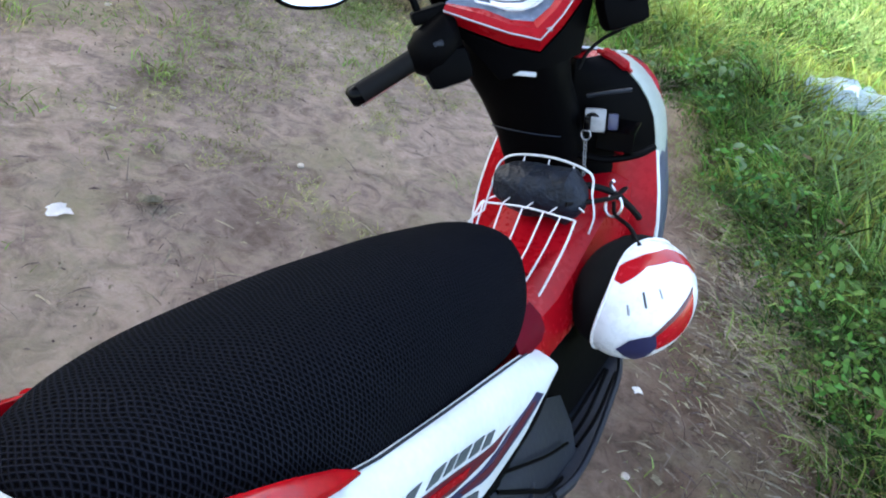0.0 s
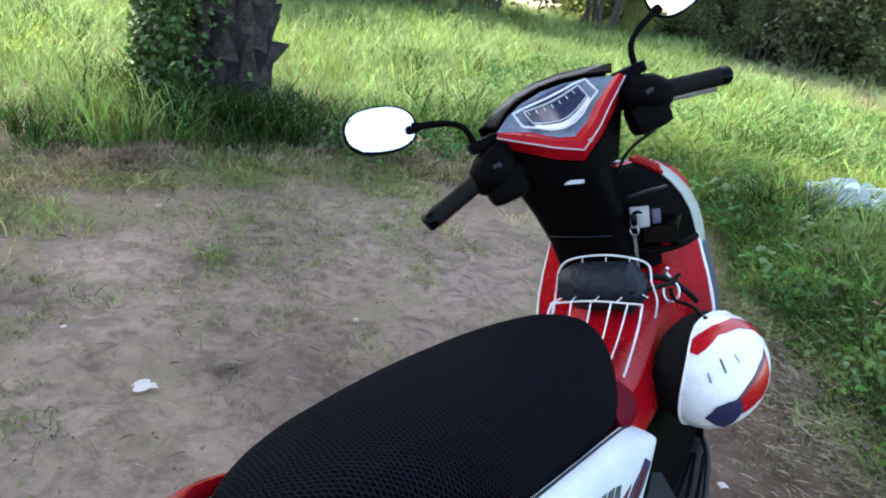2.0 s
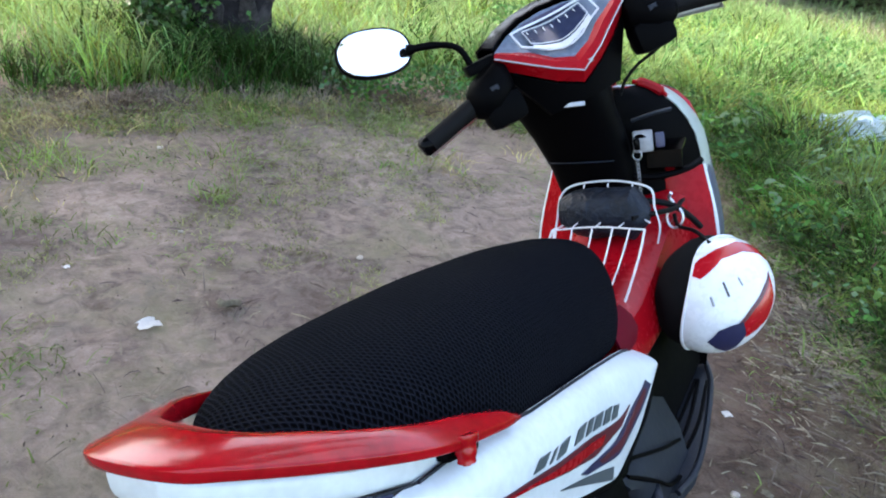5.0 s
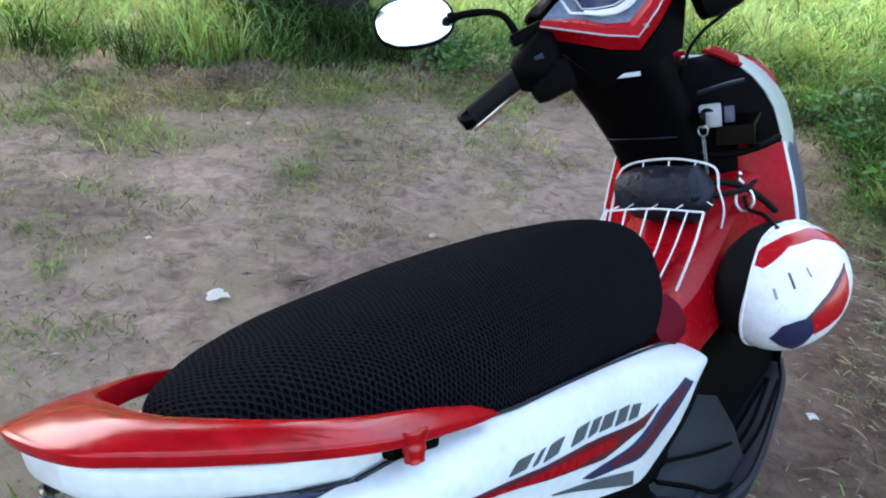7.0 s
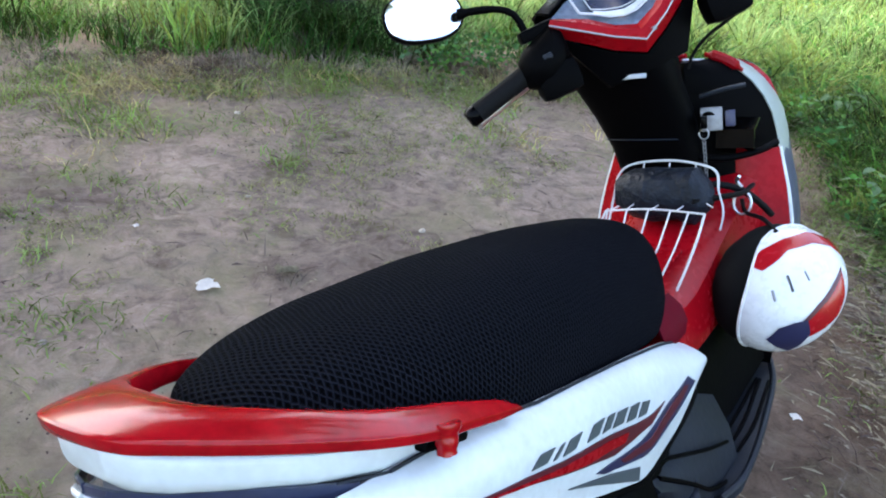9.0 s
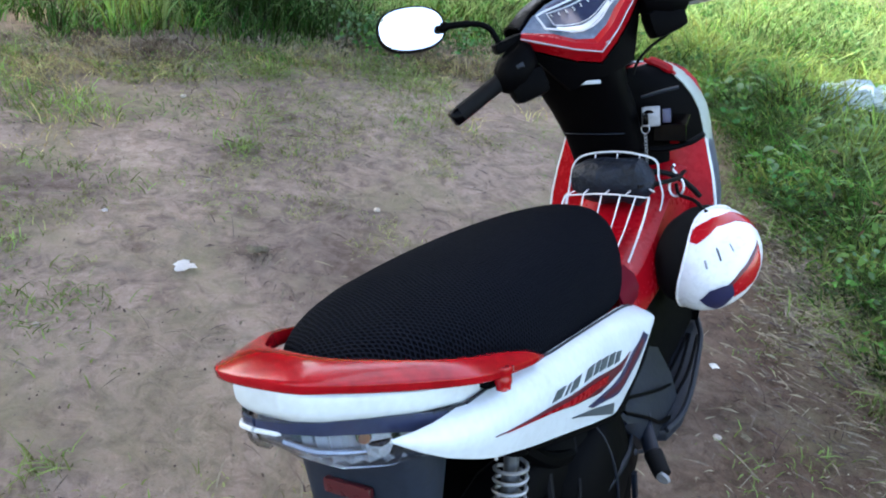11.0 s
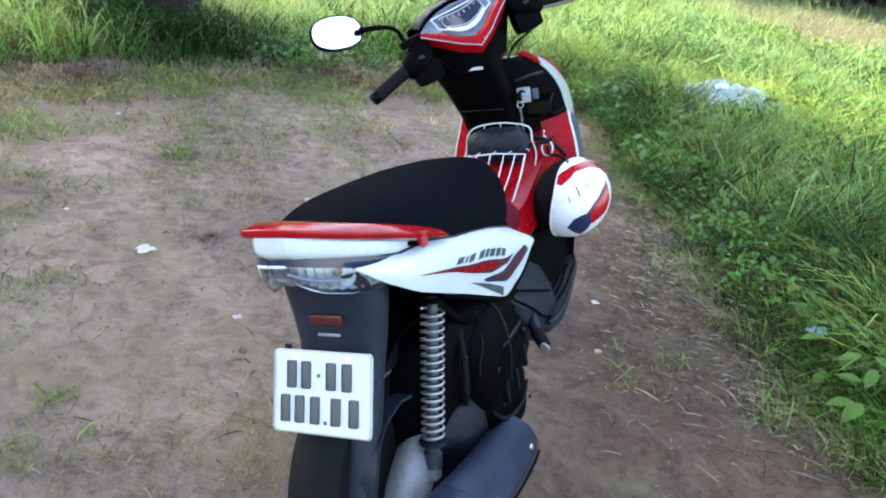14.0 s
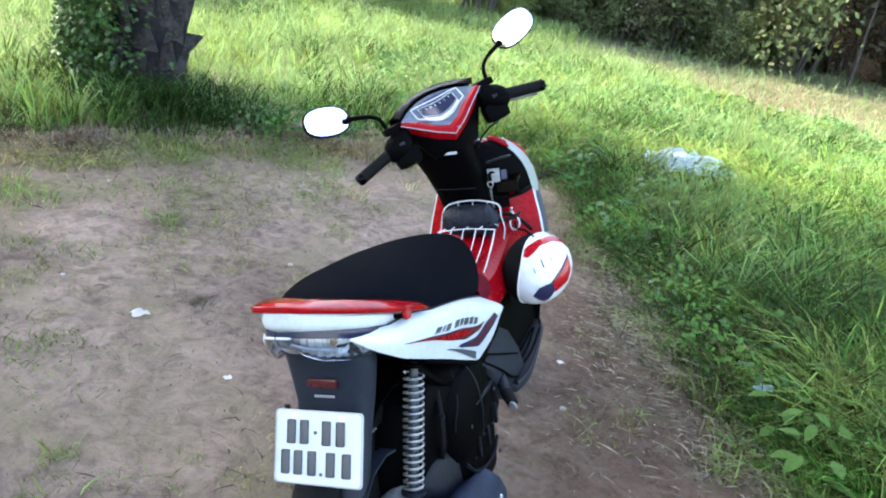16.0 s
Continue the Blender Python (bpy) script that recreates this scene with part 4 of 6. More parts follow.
    part("shutter_label", block((.018, .012, .030), (.088, .884, .826), .003, (-8, 0, 18)), NAVY, key)
    part("key", block((.012, .030, .022), (.050, .852, .826), .004, (0, 0, 18)), GLOSS, key, "key in the lock")
    ring = [(.050 + .009 * math.cos(a), .850, .804 + .010 * math.sin(a)) for a in [2 * math.pi * k / 16 for k in range(17)]]
    part("key_ring", tube(ring, .0012, 6), STEEL, key)
    for k in range(9):
        part("chain_link", tube([(.050 + .0025 * math.cos(a), .850 + .001 * k, .788 - .008 * k + .0045 * math.sin(a)) for a in [2 * math.pi * j / 10 for j in range(11)]], .0008, 5), ALLOY, key)


def build_column():
    rings = []
    for x, y, z, hx, hy in ((-.048, .915, .66, .078, .05), (-.050, .900, .72, .082, .052), (-.055, .880, .78, .086, .055), (-.064, .845, .85, .093, .060), (-.072, .80, .91, .098, .062), (-.075, .785, .95, .100, .065), (-.075, .775, .975, .092, .060)):
        rings.append([(x + hx * math.copysign(abs(math.cos(a)) ** .75, math.cos(a)), y + hy * math.copysign(abs(math.sin(a)) ** .75, math.sin(a)), z) for a in [2 * math.pi * k / 22 for k in range(22)]])
    col = part("steering_column", loft(rings), BLACK, scooter, "black steering column cover")
    part("label_strip", block((.046, .003, .008), (-.024, .712, .935), .001, (-12, 0, 14)), SILVER, col)
    part("column_seam", tube([(-.13, .822, .80), (-.08, .806, .803), (-.03, .806, .803), (.010, .824, .80)], .0014, 6, 3), DARK, col)


STEER = pose(-.045, .760, 1.010) @ Matrix.Rotation(radians(41), 4, Vector((0, -math.sin(radians(27)), math.cos(radians(27)))))


def straight(points, per=3):
    """More points along straight runs, so that corners stay crisp."""
    p = [Vector(q) for q in points]
    return [a.lerp(c, k / per) for a, c in zip(p, p[1:]) for k in range(per)] + [p[-1]]


def build_handlebar():
    top = [(-.124, -.040, .080), (-.085, .000, .096), (-.045, .020, .106), (0, .028, .110), (.045, .020, .106), (.085, .000, .096), (.124, -.040, .080)]
    inn = [(-.122, -.048, .074), (-.070, -.058, .048), (-.034, -.063, .020), (0, -.065, .006), (.034, -.063, .020), (.060, -.060, .042), (.122, -.048, .074)]
    out = [(-.134, -.060, .066), (-.092, -.072, .036), (-.046, -.080, .004), (0, -.084, -.022), (.046, -.080, .004), (.080, -.074, .030), (.134, -.060, .066)]
    low = [(-.130, -.035, .045), (-.090, -.048, .014), (-.045, -.055, -.020), (0, -.058, -.044), (.045, -.055, -.020), (.085, -.049, .008), (.130, -.035, .045)]
    cover = part("handlebar_cover", shell([[Vector(p) for p in line] for line in (
        [(x * 1.0, y + .006, z + .004) for x, y, z in top], [(x * 1.12, y + .030, z + .016) for x, y, z in top], [(x * 1.16, y + .075, z + .010) for x, y, z in top],
        [(x * 1.10, y + .120, z - .03) for x, y, z in top], [(x * .9, y + .14, z - .09) for x, y, z in top], [(x * .7, y + .11, z - .14) for x, y, z in top])], .005), GLOSS, scooter, "black handlebar cover with a raised visor", STEER)
    part("lower_cover", loft([[Vector(p) + Vector((0, 0, -.004)) for p in low] + [Vector((p[0] * .95, p[1] + .11, p[2] - .004)) for p in low[::-1]],
                              [Vector((p[0] * .55, p[1] * .8, -.075)) for p in low] + [Vector((p[0] * .5, p[1] * .8 + .10, -.085)) for p in low[::-1]]]), BLACK, cover)
    surround = part("dash_surround", shell([[Vector(a), Vector(a).lerp(Vector(b), .5) + Vector((0, -.006, .004)), Vector(b), Vector(c)] for a, b, c in zip(straight(inn), straight(out), straight(low))], .004), RED, scooter, "glossy red dash surround", STEER)
    part("trim_line", tube([Vector(p) + Vector((0, -.004, 0)) for p in straight(out)], .0016, 6), SILVER, surround)
    part("badge", block((.012, .003, .009), (.018, -.080, -.012), .002, (35, 0, -20)), SILVER, surround)
    gauge = part("instrument_panel", shell([[Vector(a).lerp(Vector(b), t) + Vector((0, .006, -.006)) for t in (0, .2, .4, .6, .8, 1)] for a, b in zip(straight(inn), straight(top))], .003), GAUGE, scooter, "blue-grey instrument panel behind clear plastic", STEER)

    def face(x, t):
        a = [float(np.interp(x, [p[0] for p in inn], [p[k] for p in inn])) for k in range(3)]
        b = [float(np.interp(x, [p[0] for p in top], [p[k] for p in top])) for k in range(3)]
        return Vector(a).lerp(Vector(b), t) + Vector((0, -.001, .002))
    part("speedometer", shell([[face(x, t) for t in (.30, .48, .66)] for x in np.linspace(-.055, .058, 12)], .002), LAMP_DARK, gauge, "dark speedometer face")
    part("warning_lamps", shell([[face(x, t) for t in (.74, .86)] for x in np.linspace(-.05, .05, 8)], .002), NAVY, gauge)
    for k in range(7):
        x = -.05 + .016 * k
        part("dial_mark", tube([face(x, .55) + Vector((0, -.002, .002)), face(x, .62) + Vector((0, -.002, .002))], .0009, 5), WHITE, gauge)
    def outline(x0, x1, t0, t1, r):
        pts = [face(x, t0) for x in np.linspace(x0, x1, 8)] + [face(x1, t) for t in np.linspace(t0, t1, 4)[1:]] + [face(x, t1) for x in np.linspace(x1, x0, 8)[1:]] + [face(x0, t) for t in np.linspace(t1, t0, 4)[1:]]
        part("silver_bezel", tube([p + Vector((0, -.003, .002)) for p in pts], r, 6), BEZEL, gauge, "silver bezel line")
    outline(-.078, .078, .14, .76, .0022)
    outline(-.057, .060, .29, .67, .0010)
    part("dial_bar", shell([[face(x, t) + Vector((0, -.002, .002)) for t in (.17, .25)] for x in np.linspace(-.055, .060, 8)], .001), BEZEL, gauge)
    for s in (1, -1):
        m = lambda p: (s * p[0], p[1], p[2])
        house = part("switch_housing", bevelled(loft([[m((x, y0 + r * math.cos(a), z0 + r * 1.05 * math.sin(a))) for a in [2 * math.pi * k / 14 for k in range(14)]] for x, y0, z0, r in ((.118, -.035, .030, .030), (.135, -.040, .026, .040), (.160, -.045, .016, .041), (.188, -.048, .010, .036), (.206, -.050, .008, .022))]), .003), BLACK, scooter, "black switch housing", STEER)
        part("switch_pod", block((.078, .062, .060), m((.152, -.044, -.022)), .018), BLACK, house)
        part("switch_button", block((.016, .006, .010), m((.158, -.082, .022)), .002), DARK, house)
        part("reservoir", block((.060, .045, .022), m((.155, -.028, .066)), .006), BLACK, house)
        grip = part("grip", tube([m(p) for p in ((.196, -.052, .008), (.205, -.053, .007), (.25, -.058, -.003), (.302, -.0625, -.0145))], [.0195, .0180, .0172, .0178], 16), RUBBER, scooter, "black rubber hand grip", STEER)
        part("bar_end", tube([m(p) for p in ((.302, -.0625, -.0145), (.316, -.0640, -.0175), (.322, -.0645, -.0190))], [.0178, .0178, .013], 16), GLOSS, grip)
        part("brake_lever", tube([m(p) for p in ((.150, -.005, -.004), (.20, -.004, -.012), (.25, -.010, -.024), (.295, -.020, -.034), (.306, -.024, -.035))], [.006, .0055, .005, .005, .007], 10, 3, 1.5), SILVER if s > 0 else STEEL, scooter, "silver brake lever", STEER)
        stalk = part("mirror_stalk", tube([m(p) for p in ((.172, -.030, .060), (.172, -.032, .085), (.178, -.034, .110), (.198, -.032, .128), (.232, -.026, .142), (.262, -.018, .150))], [.008, .0065, .006, .006, .007, .010], 10, 4), BLACK, scooter, "black mirror stalk", STEER)
        part("stalk_nut", lathe([(.006, -.006), (.011, -.006), (.011, .008), (.006, .010)], m((.172, -.030, .066)), (0, 0, 0), 6), DARK, stalk)
        face_m = Matrix.Translation(m((.318, -.018, .172))) @ pose(0, 0, 0, -12, s * -16, s * -14)
        prof = lambda k, w, h: (w * math.copysign(abs(math.cos(k)) ** .8, math.cos(k)), h * math.copysign(abs(math.sin(k)) ** .85, math.sin(k)))
        ringm = lambda y, f: [face_m @ Vector((prof(2 * math.pi * k / 30, .072 * f, .046 * f)[0], y, prof(2 * math.pi * k / 30, .072 * f, .046 * f)[1])) for k in range(30)]
        shellm = part("mirror", loft([ringm(-.003, .93), ringm(-.005, .98), ringm(0, 1.0), ringm(.012, .97), ringm(.026, .8), ringm(.034, .45), ringm(.036, .1)]), BLACK, scooter, "oval rear-view mirror in a black shell", STEER)
        part("mirror_glass", loft([ringm(-.0042, .935), ringm(-.0050, .92), ringm(-.0056, .5), ringm(-.0058, .06)]), MIRROR, shellm, "bright mirror glass")
    part("brake_cable", tube([(.180, -.040, -.045), (.150, -.030, -.056), (.120, -.010, -.066), (.092, .008, -.084), (.074, .020, -.108)], .0032, 8, 5), RUBBER, scooter, "black control cable", STEER)



def build_rack():
    rack = part("luggage_rack", tube([(-.098, .735, .662), (-.102, .775, .700), (-.098, .795, .737), (-.070, .803, .757), (0, .806, .764), (.060, .803, .757), (.088, .797, .745), (.094, .785, .715)], .0022, 8, 5), WIRE, scooter, "white wire luggage rack")
    w = lambda pts, r=.0019: part("wire", tube(pts, r, 8, 4), WIRE, rack)
    w([(-.086, .700, .694), (0, .704, .700), (.096, .700, .697)])
    w([(-.098, .748, .680), (-.05, .765, .702), (.01, .770, .708), (.06, .765, .704), (.094, .750, .694)], .0017)
    for x in (-.045, .0, .045):
        w([(x, .702, .699), (x * 1.05, .766, .703), (x * 1.1, .805, .760)], .0014)
    for x0, x1 in ((-.082, -.066), (-.045, -.036), (-.005, -.004), (.035, .030), (.068, .056)):
        w([(x0, .701, .698), ((x0 + x1) / 2, .645, .652), (x1, .575, .612)], .0017)
    w([(.096, .700, .697), (.094, .660, .660), (.086, .610, .615), (.080, .580, .590)], .0023)
    w([(-.086, .700, .694), (-.09, .66, .660), (-.082, .61, .615), (-.078, .58, .590)], .0023)
    w([(-.098, .735, .662), (-.120, .720, .640), (-.118, .69, .610)], .0019)
    w([(.094, .785, .715), (.105, .775, .680), (.100, .77, .645)], .0019)


def build_small():
    helm_at = Vector((.206, .742, .557))
    crown = Vector((.934, -.271, -.196)).normalized()
    u = Vector((.391, .648, .601))
    u = (u - crown * u.dot(crown)).normalized()
    v = crown.cross(u)

    def skin(th, ph, lift=0.0):
        s, c = math.sin(radians(th)), math.cos(radians(th))
        return helm_at + u * ((.1155 + lift) * s * math.cos(radians(ph))) + v * ((.0912 + lift) * s * math.sin(radians(ph))) + crown * ((.1032 + lift) * c)

    def patch(name, one, two, material, label, lift=.0012):
        """A sticker on the shell between two lines of (angle from the crown, angle round it)."""
        flat = lambda p: (p[0] * math.cos(radians(p[1])), p[0] * math.sin(radians(p[1])))
        rows = []
        for t in np.linspace(0, 1, 13):
            a, b = (np.array([np.interp(t, np.linspace(0, 1, len(e)), [flat(p)[k] for p in e]) for k in (0, 1)]) for e in (one, two))
            rows.append([skin(float(np.hypot(*q)), math.degrees(math.atan2(q[1], q[0])), lift) for q in (a + (b - a) * f for f in (0, .25, .5, .75, 1))])
        part(name, shell(rows, .0008), material, helmet, label)

    helmet = thing("helmet", "white half-face helmet with red and navy patches hanging from the scooter", "helmet")
    helmet.parent = None
    helmet.matrix_basis = LEAN
    brim = lambda ph: 93 + 16 * math.exp(-(((ph + 180) % 360 - 180 - 62) / 40) ** 2)  # the shell reaches further over the brow
    fs = [.02] + [k / 16 for k in range(1, 17)]
    part("outer_shell", loft([[skin(f * brim(ph), ph) for ph in range(0, 360, 9)] for f in fs]), HELM_WHITE, helmet, "scuffed white helmet shell")
    part("rim", tube([skin(brim(ph), ph, .001) for ph in range(0, 361, 10)], .0025, 8), HELM_WHITE, helmet, "white rim")
    part("lining", loft([[skin(brim(ph) + d, ph, lift) for ph in range(0, 360, 12)] for d, lift in ((-3, -.004), (3, -.003), (10, .001), (18, .004), (28, .006), (45, .006), (58, .004), (68, -.004))]), FOAM, helmet, "black padded lining and neck roll")
    patch("red_band", [(99, 98), (105, 84), (94, 65), (84, 38), (69, 20), (56, 12)], [(90, 98), (82, 72), (71, 50), (60, 28), (52, 17)], HELM_RED, "red band over the brow")
    patch("red_patch", [(39, 35), (30, 64), (31, 108), (38, 134)], [(31.5, 33), (13, 9), (5, -127), (31, 173)], HELM_RED, "red side patch")
    patch("navy_patch", [(67, 160), (58, 144), (47, 137), (36, 132)], [(60, 172), (52, -171), (42, -176), (31, 162)], NAVY, "navy side patch", .0020)
    patch("maroon_line", [(40, 33), (31.5, 64), (32.5, 108), (39.5, 134)], [(36, 36), (27, 62), (28, 110), (36, 137)], MAROON, "dark line along the patch", .0018)
    for one, two, wide, ink in (((69, 93), (58, 104), .0020, PLATE_INK), ((59, 81), (51, 86), .0016, GREYVENT), ((74, 110), (68, 118), .0022, GREYVENT)):
        a, b = skin(*one, .0002), skin(*two, .0002)
        part("vent_slot", tube([a, (a + b) / 2 + (skin(64, 99, .001) - skin(64, 99)), b], wide, 8), ink, helmet)
    part("chin_strap", tube([skin(104, 55), (skin(104, 55) + Vector((.118, .868, .650))) / 2 + Vector((.004, 0, .006)), Vector((.118, .868, .650)), Vector((.108, .880, .672))], .004, 8, 5), RUBBER, helmet, "black webbing chin strap")
    # dark bag lying in the rack
    rings = []
    for i, (x, r) in enumerate(((-.098, .006), (-.090, .030), (-.06, .046), (-.02, .052), (.02, .048), (.055, .046), (.080, .030), (.088, .006))):
        rings.append([(x, .780 + r * .95 * math.cos(a) + .012 * noise.noise((x * 38, 3 * math.cos(a), 1)), .706 + r * 1.0 * math.sin(a) + .014 * noise.noise((x * 46, 3 * math.sin(a), 5))) for a in [2 * math.pi * k / 20 for k in range(20)]])
    bag = thing("bag", "crumpled dark raincoat bundle stowed in the wire rack", "bag", LEAN)
    part("folded_cloth", loft(rings), CLOTH, bag)
    part("strap", tube([(.06, .74, .705), (.10, .80, .700), (.115, .86, .690), (.118, .91, .690)], .009, 8, 5, .5), RUBBER, bag)
    clip = thing("carabiner", "steel snap hook on a black lock cable", "hook", LEAN)
    part("snap_ring", tube([(.112 + .016 * math.cos(a), .868 + .004 * math.sin(a), .668 + .021 * math.sin(a)) for a in [2 * math.pi * k / 20 for k in range(21)]], .0028, 8), STEEL, clip)
    part("hook_arm", tube([(.112, .865, .700), (.104, .862, .712), (.110, .858, .722)], .0035, 8, 3), STEEL, clip)
    part("lock_cable", tube([(.02, .80, .715), (.07, .835, .712), (.11, .865, .695), (.135, .90, .66), (.15, .925, .63)], .0065, 8, 5), RUBBER, clip)


build_fender()
build_wheel(-.16, .285, .10, "rear_wheel")
build_wheel(1.10, .285, .09, "front_wheel")
build_drive()
build_floor()
build_tunnel()
build_column()
build_handlebar()
build_rack()
build_small()


def settle_tail(ob, keep=("rear_wheel", "license_plate")):
    """Shortens the engine and fender behind the rider's hip to the true length of the tail."""
    for child in ob.children:
        if child.name in keep:
            continue
        if child.matrix_basis.is_identity:
            co = np.empty(len(child.data.vertices) * 3, np.float32)
            child.data.vertices.foreach_get("co", co)
            y = co[1::3]
            co[1::3] = np.where(y < 0, y * 0.895, y)
            child.data.vertices.foreach_set("co", co)
            child.data.update()
            settle_tail(child, keep)


settle_tail(scooter)
build_seat()
build_rail()
build_side_panels()
build_tail()


# ---- plants ----
rng = np.random.default_rng(7)


def tri_mesh(name, co, tris, material, parent=None):
    """One mesh out of arrays of places and triangles."""
    me = bpy.data.meshes.new(name)
    co, tris = np.ascontiguousarray(co, np.float32), np.ascontiguousarray(tris, np.int32)
    me.vertices.add(len(co))
    me.vertices.foreach_set("co", co.ravel())
    me.loops.add(tris.size)
    me.loops.foreach_set("vertex_index", tris.ravel())
    me.polygons.add(len(tris))
    me.polygons.foreach_set("loop_start", np.arange(0, tris.size, 3, dtype=np.int32))
    me.update(calc_edges=True)
    me.materials.append(material)
    ob = new(name, me)
    if parent:
        ob.parent = parent
    return ob


def blades(name, x, y, h, w, bend, material, parent=None, z=None, toward=None):
    """Grass blades that arch over, each its own piece."""
    n = len(x)
    z = np.zeros(n) - 0.01 if z is None else z
    turn = rng.uniform(0, 2 * np.pi, n)
    lean = rng.uniform(0, 2 * np.pi, n) if toward is None else toward + rng.normal(0, 0.8, n)
    reach = bend * h * rng.uniform(0.3, 1.3, n)
    side = np.stack([np.cos(turn), np.sin(turn), np.zeros(n)], 1) * (w / 2)[:, None]
    way = np.stack([np.cos(lean), np.sin(lean), np.zeros(n)], 1)
    base = np.stack([x, y, z], 1)
    rows = []
    for f, wide in ((0, 0.8), (0.4, 1.0), (0.75, 0.75)):
        p = base + way * (reach * f * f)[:, None]
        p[:, 2] += h * (f - 0.25 * bend * f * f * f)
        rows += [p - side * wide, p + side * wide]
    tip = base + way * reach[:, None]
    tip[:, 2] += h * (1 - 0.35 * np.minimum(bend, 1.2))
    co = np.stack(rows + [tip], 1).reshape(-1, 3)
    one = np.array([[0, 1, 3], [0, 3, 2], [2, 3, 5], [2, 5, 4], [4, 5, 6]])
    tris = (one[None] + 7 * np.arange(n)[:, None, None]).reshape(-1, 3)
    return tri_mesh(name, co, tris, material, parent)


def leaves(name, at, size, material, parent=None, droop=0.3, long=1.6):
    """Leaves folded along the midrib, each its own piece, at places with random turns."""
    n = len(at)
    a = rng.normal(size=(n, 3))
    a[:, 2] = a[:, 2] * 0.6 - droop
    a /= np.linalg.norm(a, axis=1)[:, None]
    b = rng.normal(size=(n, 3))
    b -= a * (a * b).sum(1)[:, None]
    b /= np.linalg.norm(b, axis=1)[:, None]
    c = np.cross(a, b)
    s = size * rng.uniform(0.6, 1.3, n) if np.isscalar(size) else size
    s = s[:, None]
    pts = [at, at + a * s * 0.4 * long + b * s * 0.42 + c * s * 0.12, at + a * s * long, at + a * s * 0.4 * long - b * s * 0.42 + c * s * 0.12]
    co = np.stack(pts, 1).reshape(-1, 3)
    one = np.array([[0, 1, 2], [0, 2, 3]])
    return tri_mesh(name, co, (one[None] + 4 * np.arange(n)[:, None, None]).reshape(-1, 3), material, parent)


def in_view(x, y, spare=0.0):
    """The part of the field that lies before the walk."""
    return (x > -1.75 * (y + 1.4) - 0.6 - spare) & (x < 0.62 * (y + 1.6) + 0.9 + spare) & (y > -1.2)


def patchy(x, y, scale, seed):
    return np.array([noise.noise((float(a) * scale, float(b) * scale, seed)) for a, b in zip(x, y)])


def tussocks(name, cx, cy, k, h, spread, w, bend, material, label):
    """Clumps of grass whose blades arch outwards, together one growth."""
    n = len(cx)
    idx = np.repeat(np.arange(n), k)
    a, r = rng.uniform(0, 2 * np.pi, len(idx)), np.sqrt(rng.random(len(idx)))
    tilt, push = rng.uniform(0, 2 * np.pi, n)[idx], rng.uniform(0, 0.6, n)[idx]
    x, y = cx[idx] + spread[idx] * r * np.cos(a), cy[idx] + spread[idx] * r * np.sin(a)
    way = np.arctan2(r * np.sin(a) + push * np.sin(tilt), r * np.cos(a) + push * np.cos(tilt))
    high = h[idx] * rng.uniform(0.45, 1.15, len(idx))
    wide = w * rng.uniform(0.6, 1.5, len(idx)) * rng.uniform(0.75, 1.3, n)[idx]
    tagged(blades(name, x, y, high, wide, bend * rng.uniform(0.5, 1.4, n)[idx], material, toward=way), label, "grass", kind="stuff")


def split_three(x, y, scale, seed):
    """Patches of three kinds of growth."""
    p = patchy(x, y, scale, seed) + rng.normal(0, 0.22, len(x))
    return p < -0.12, (p >= -0.12) & (p < 0.22), p >= 0.22


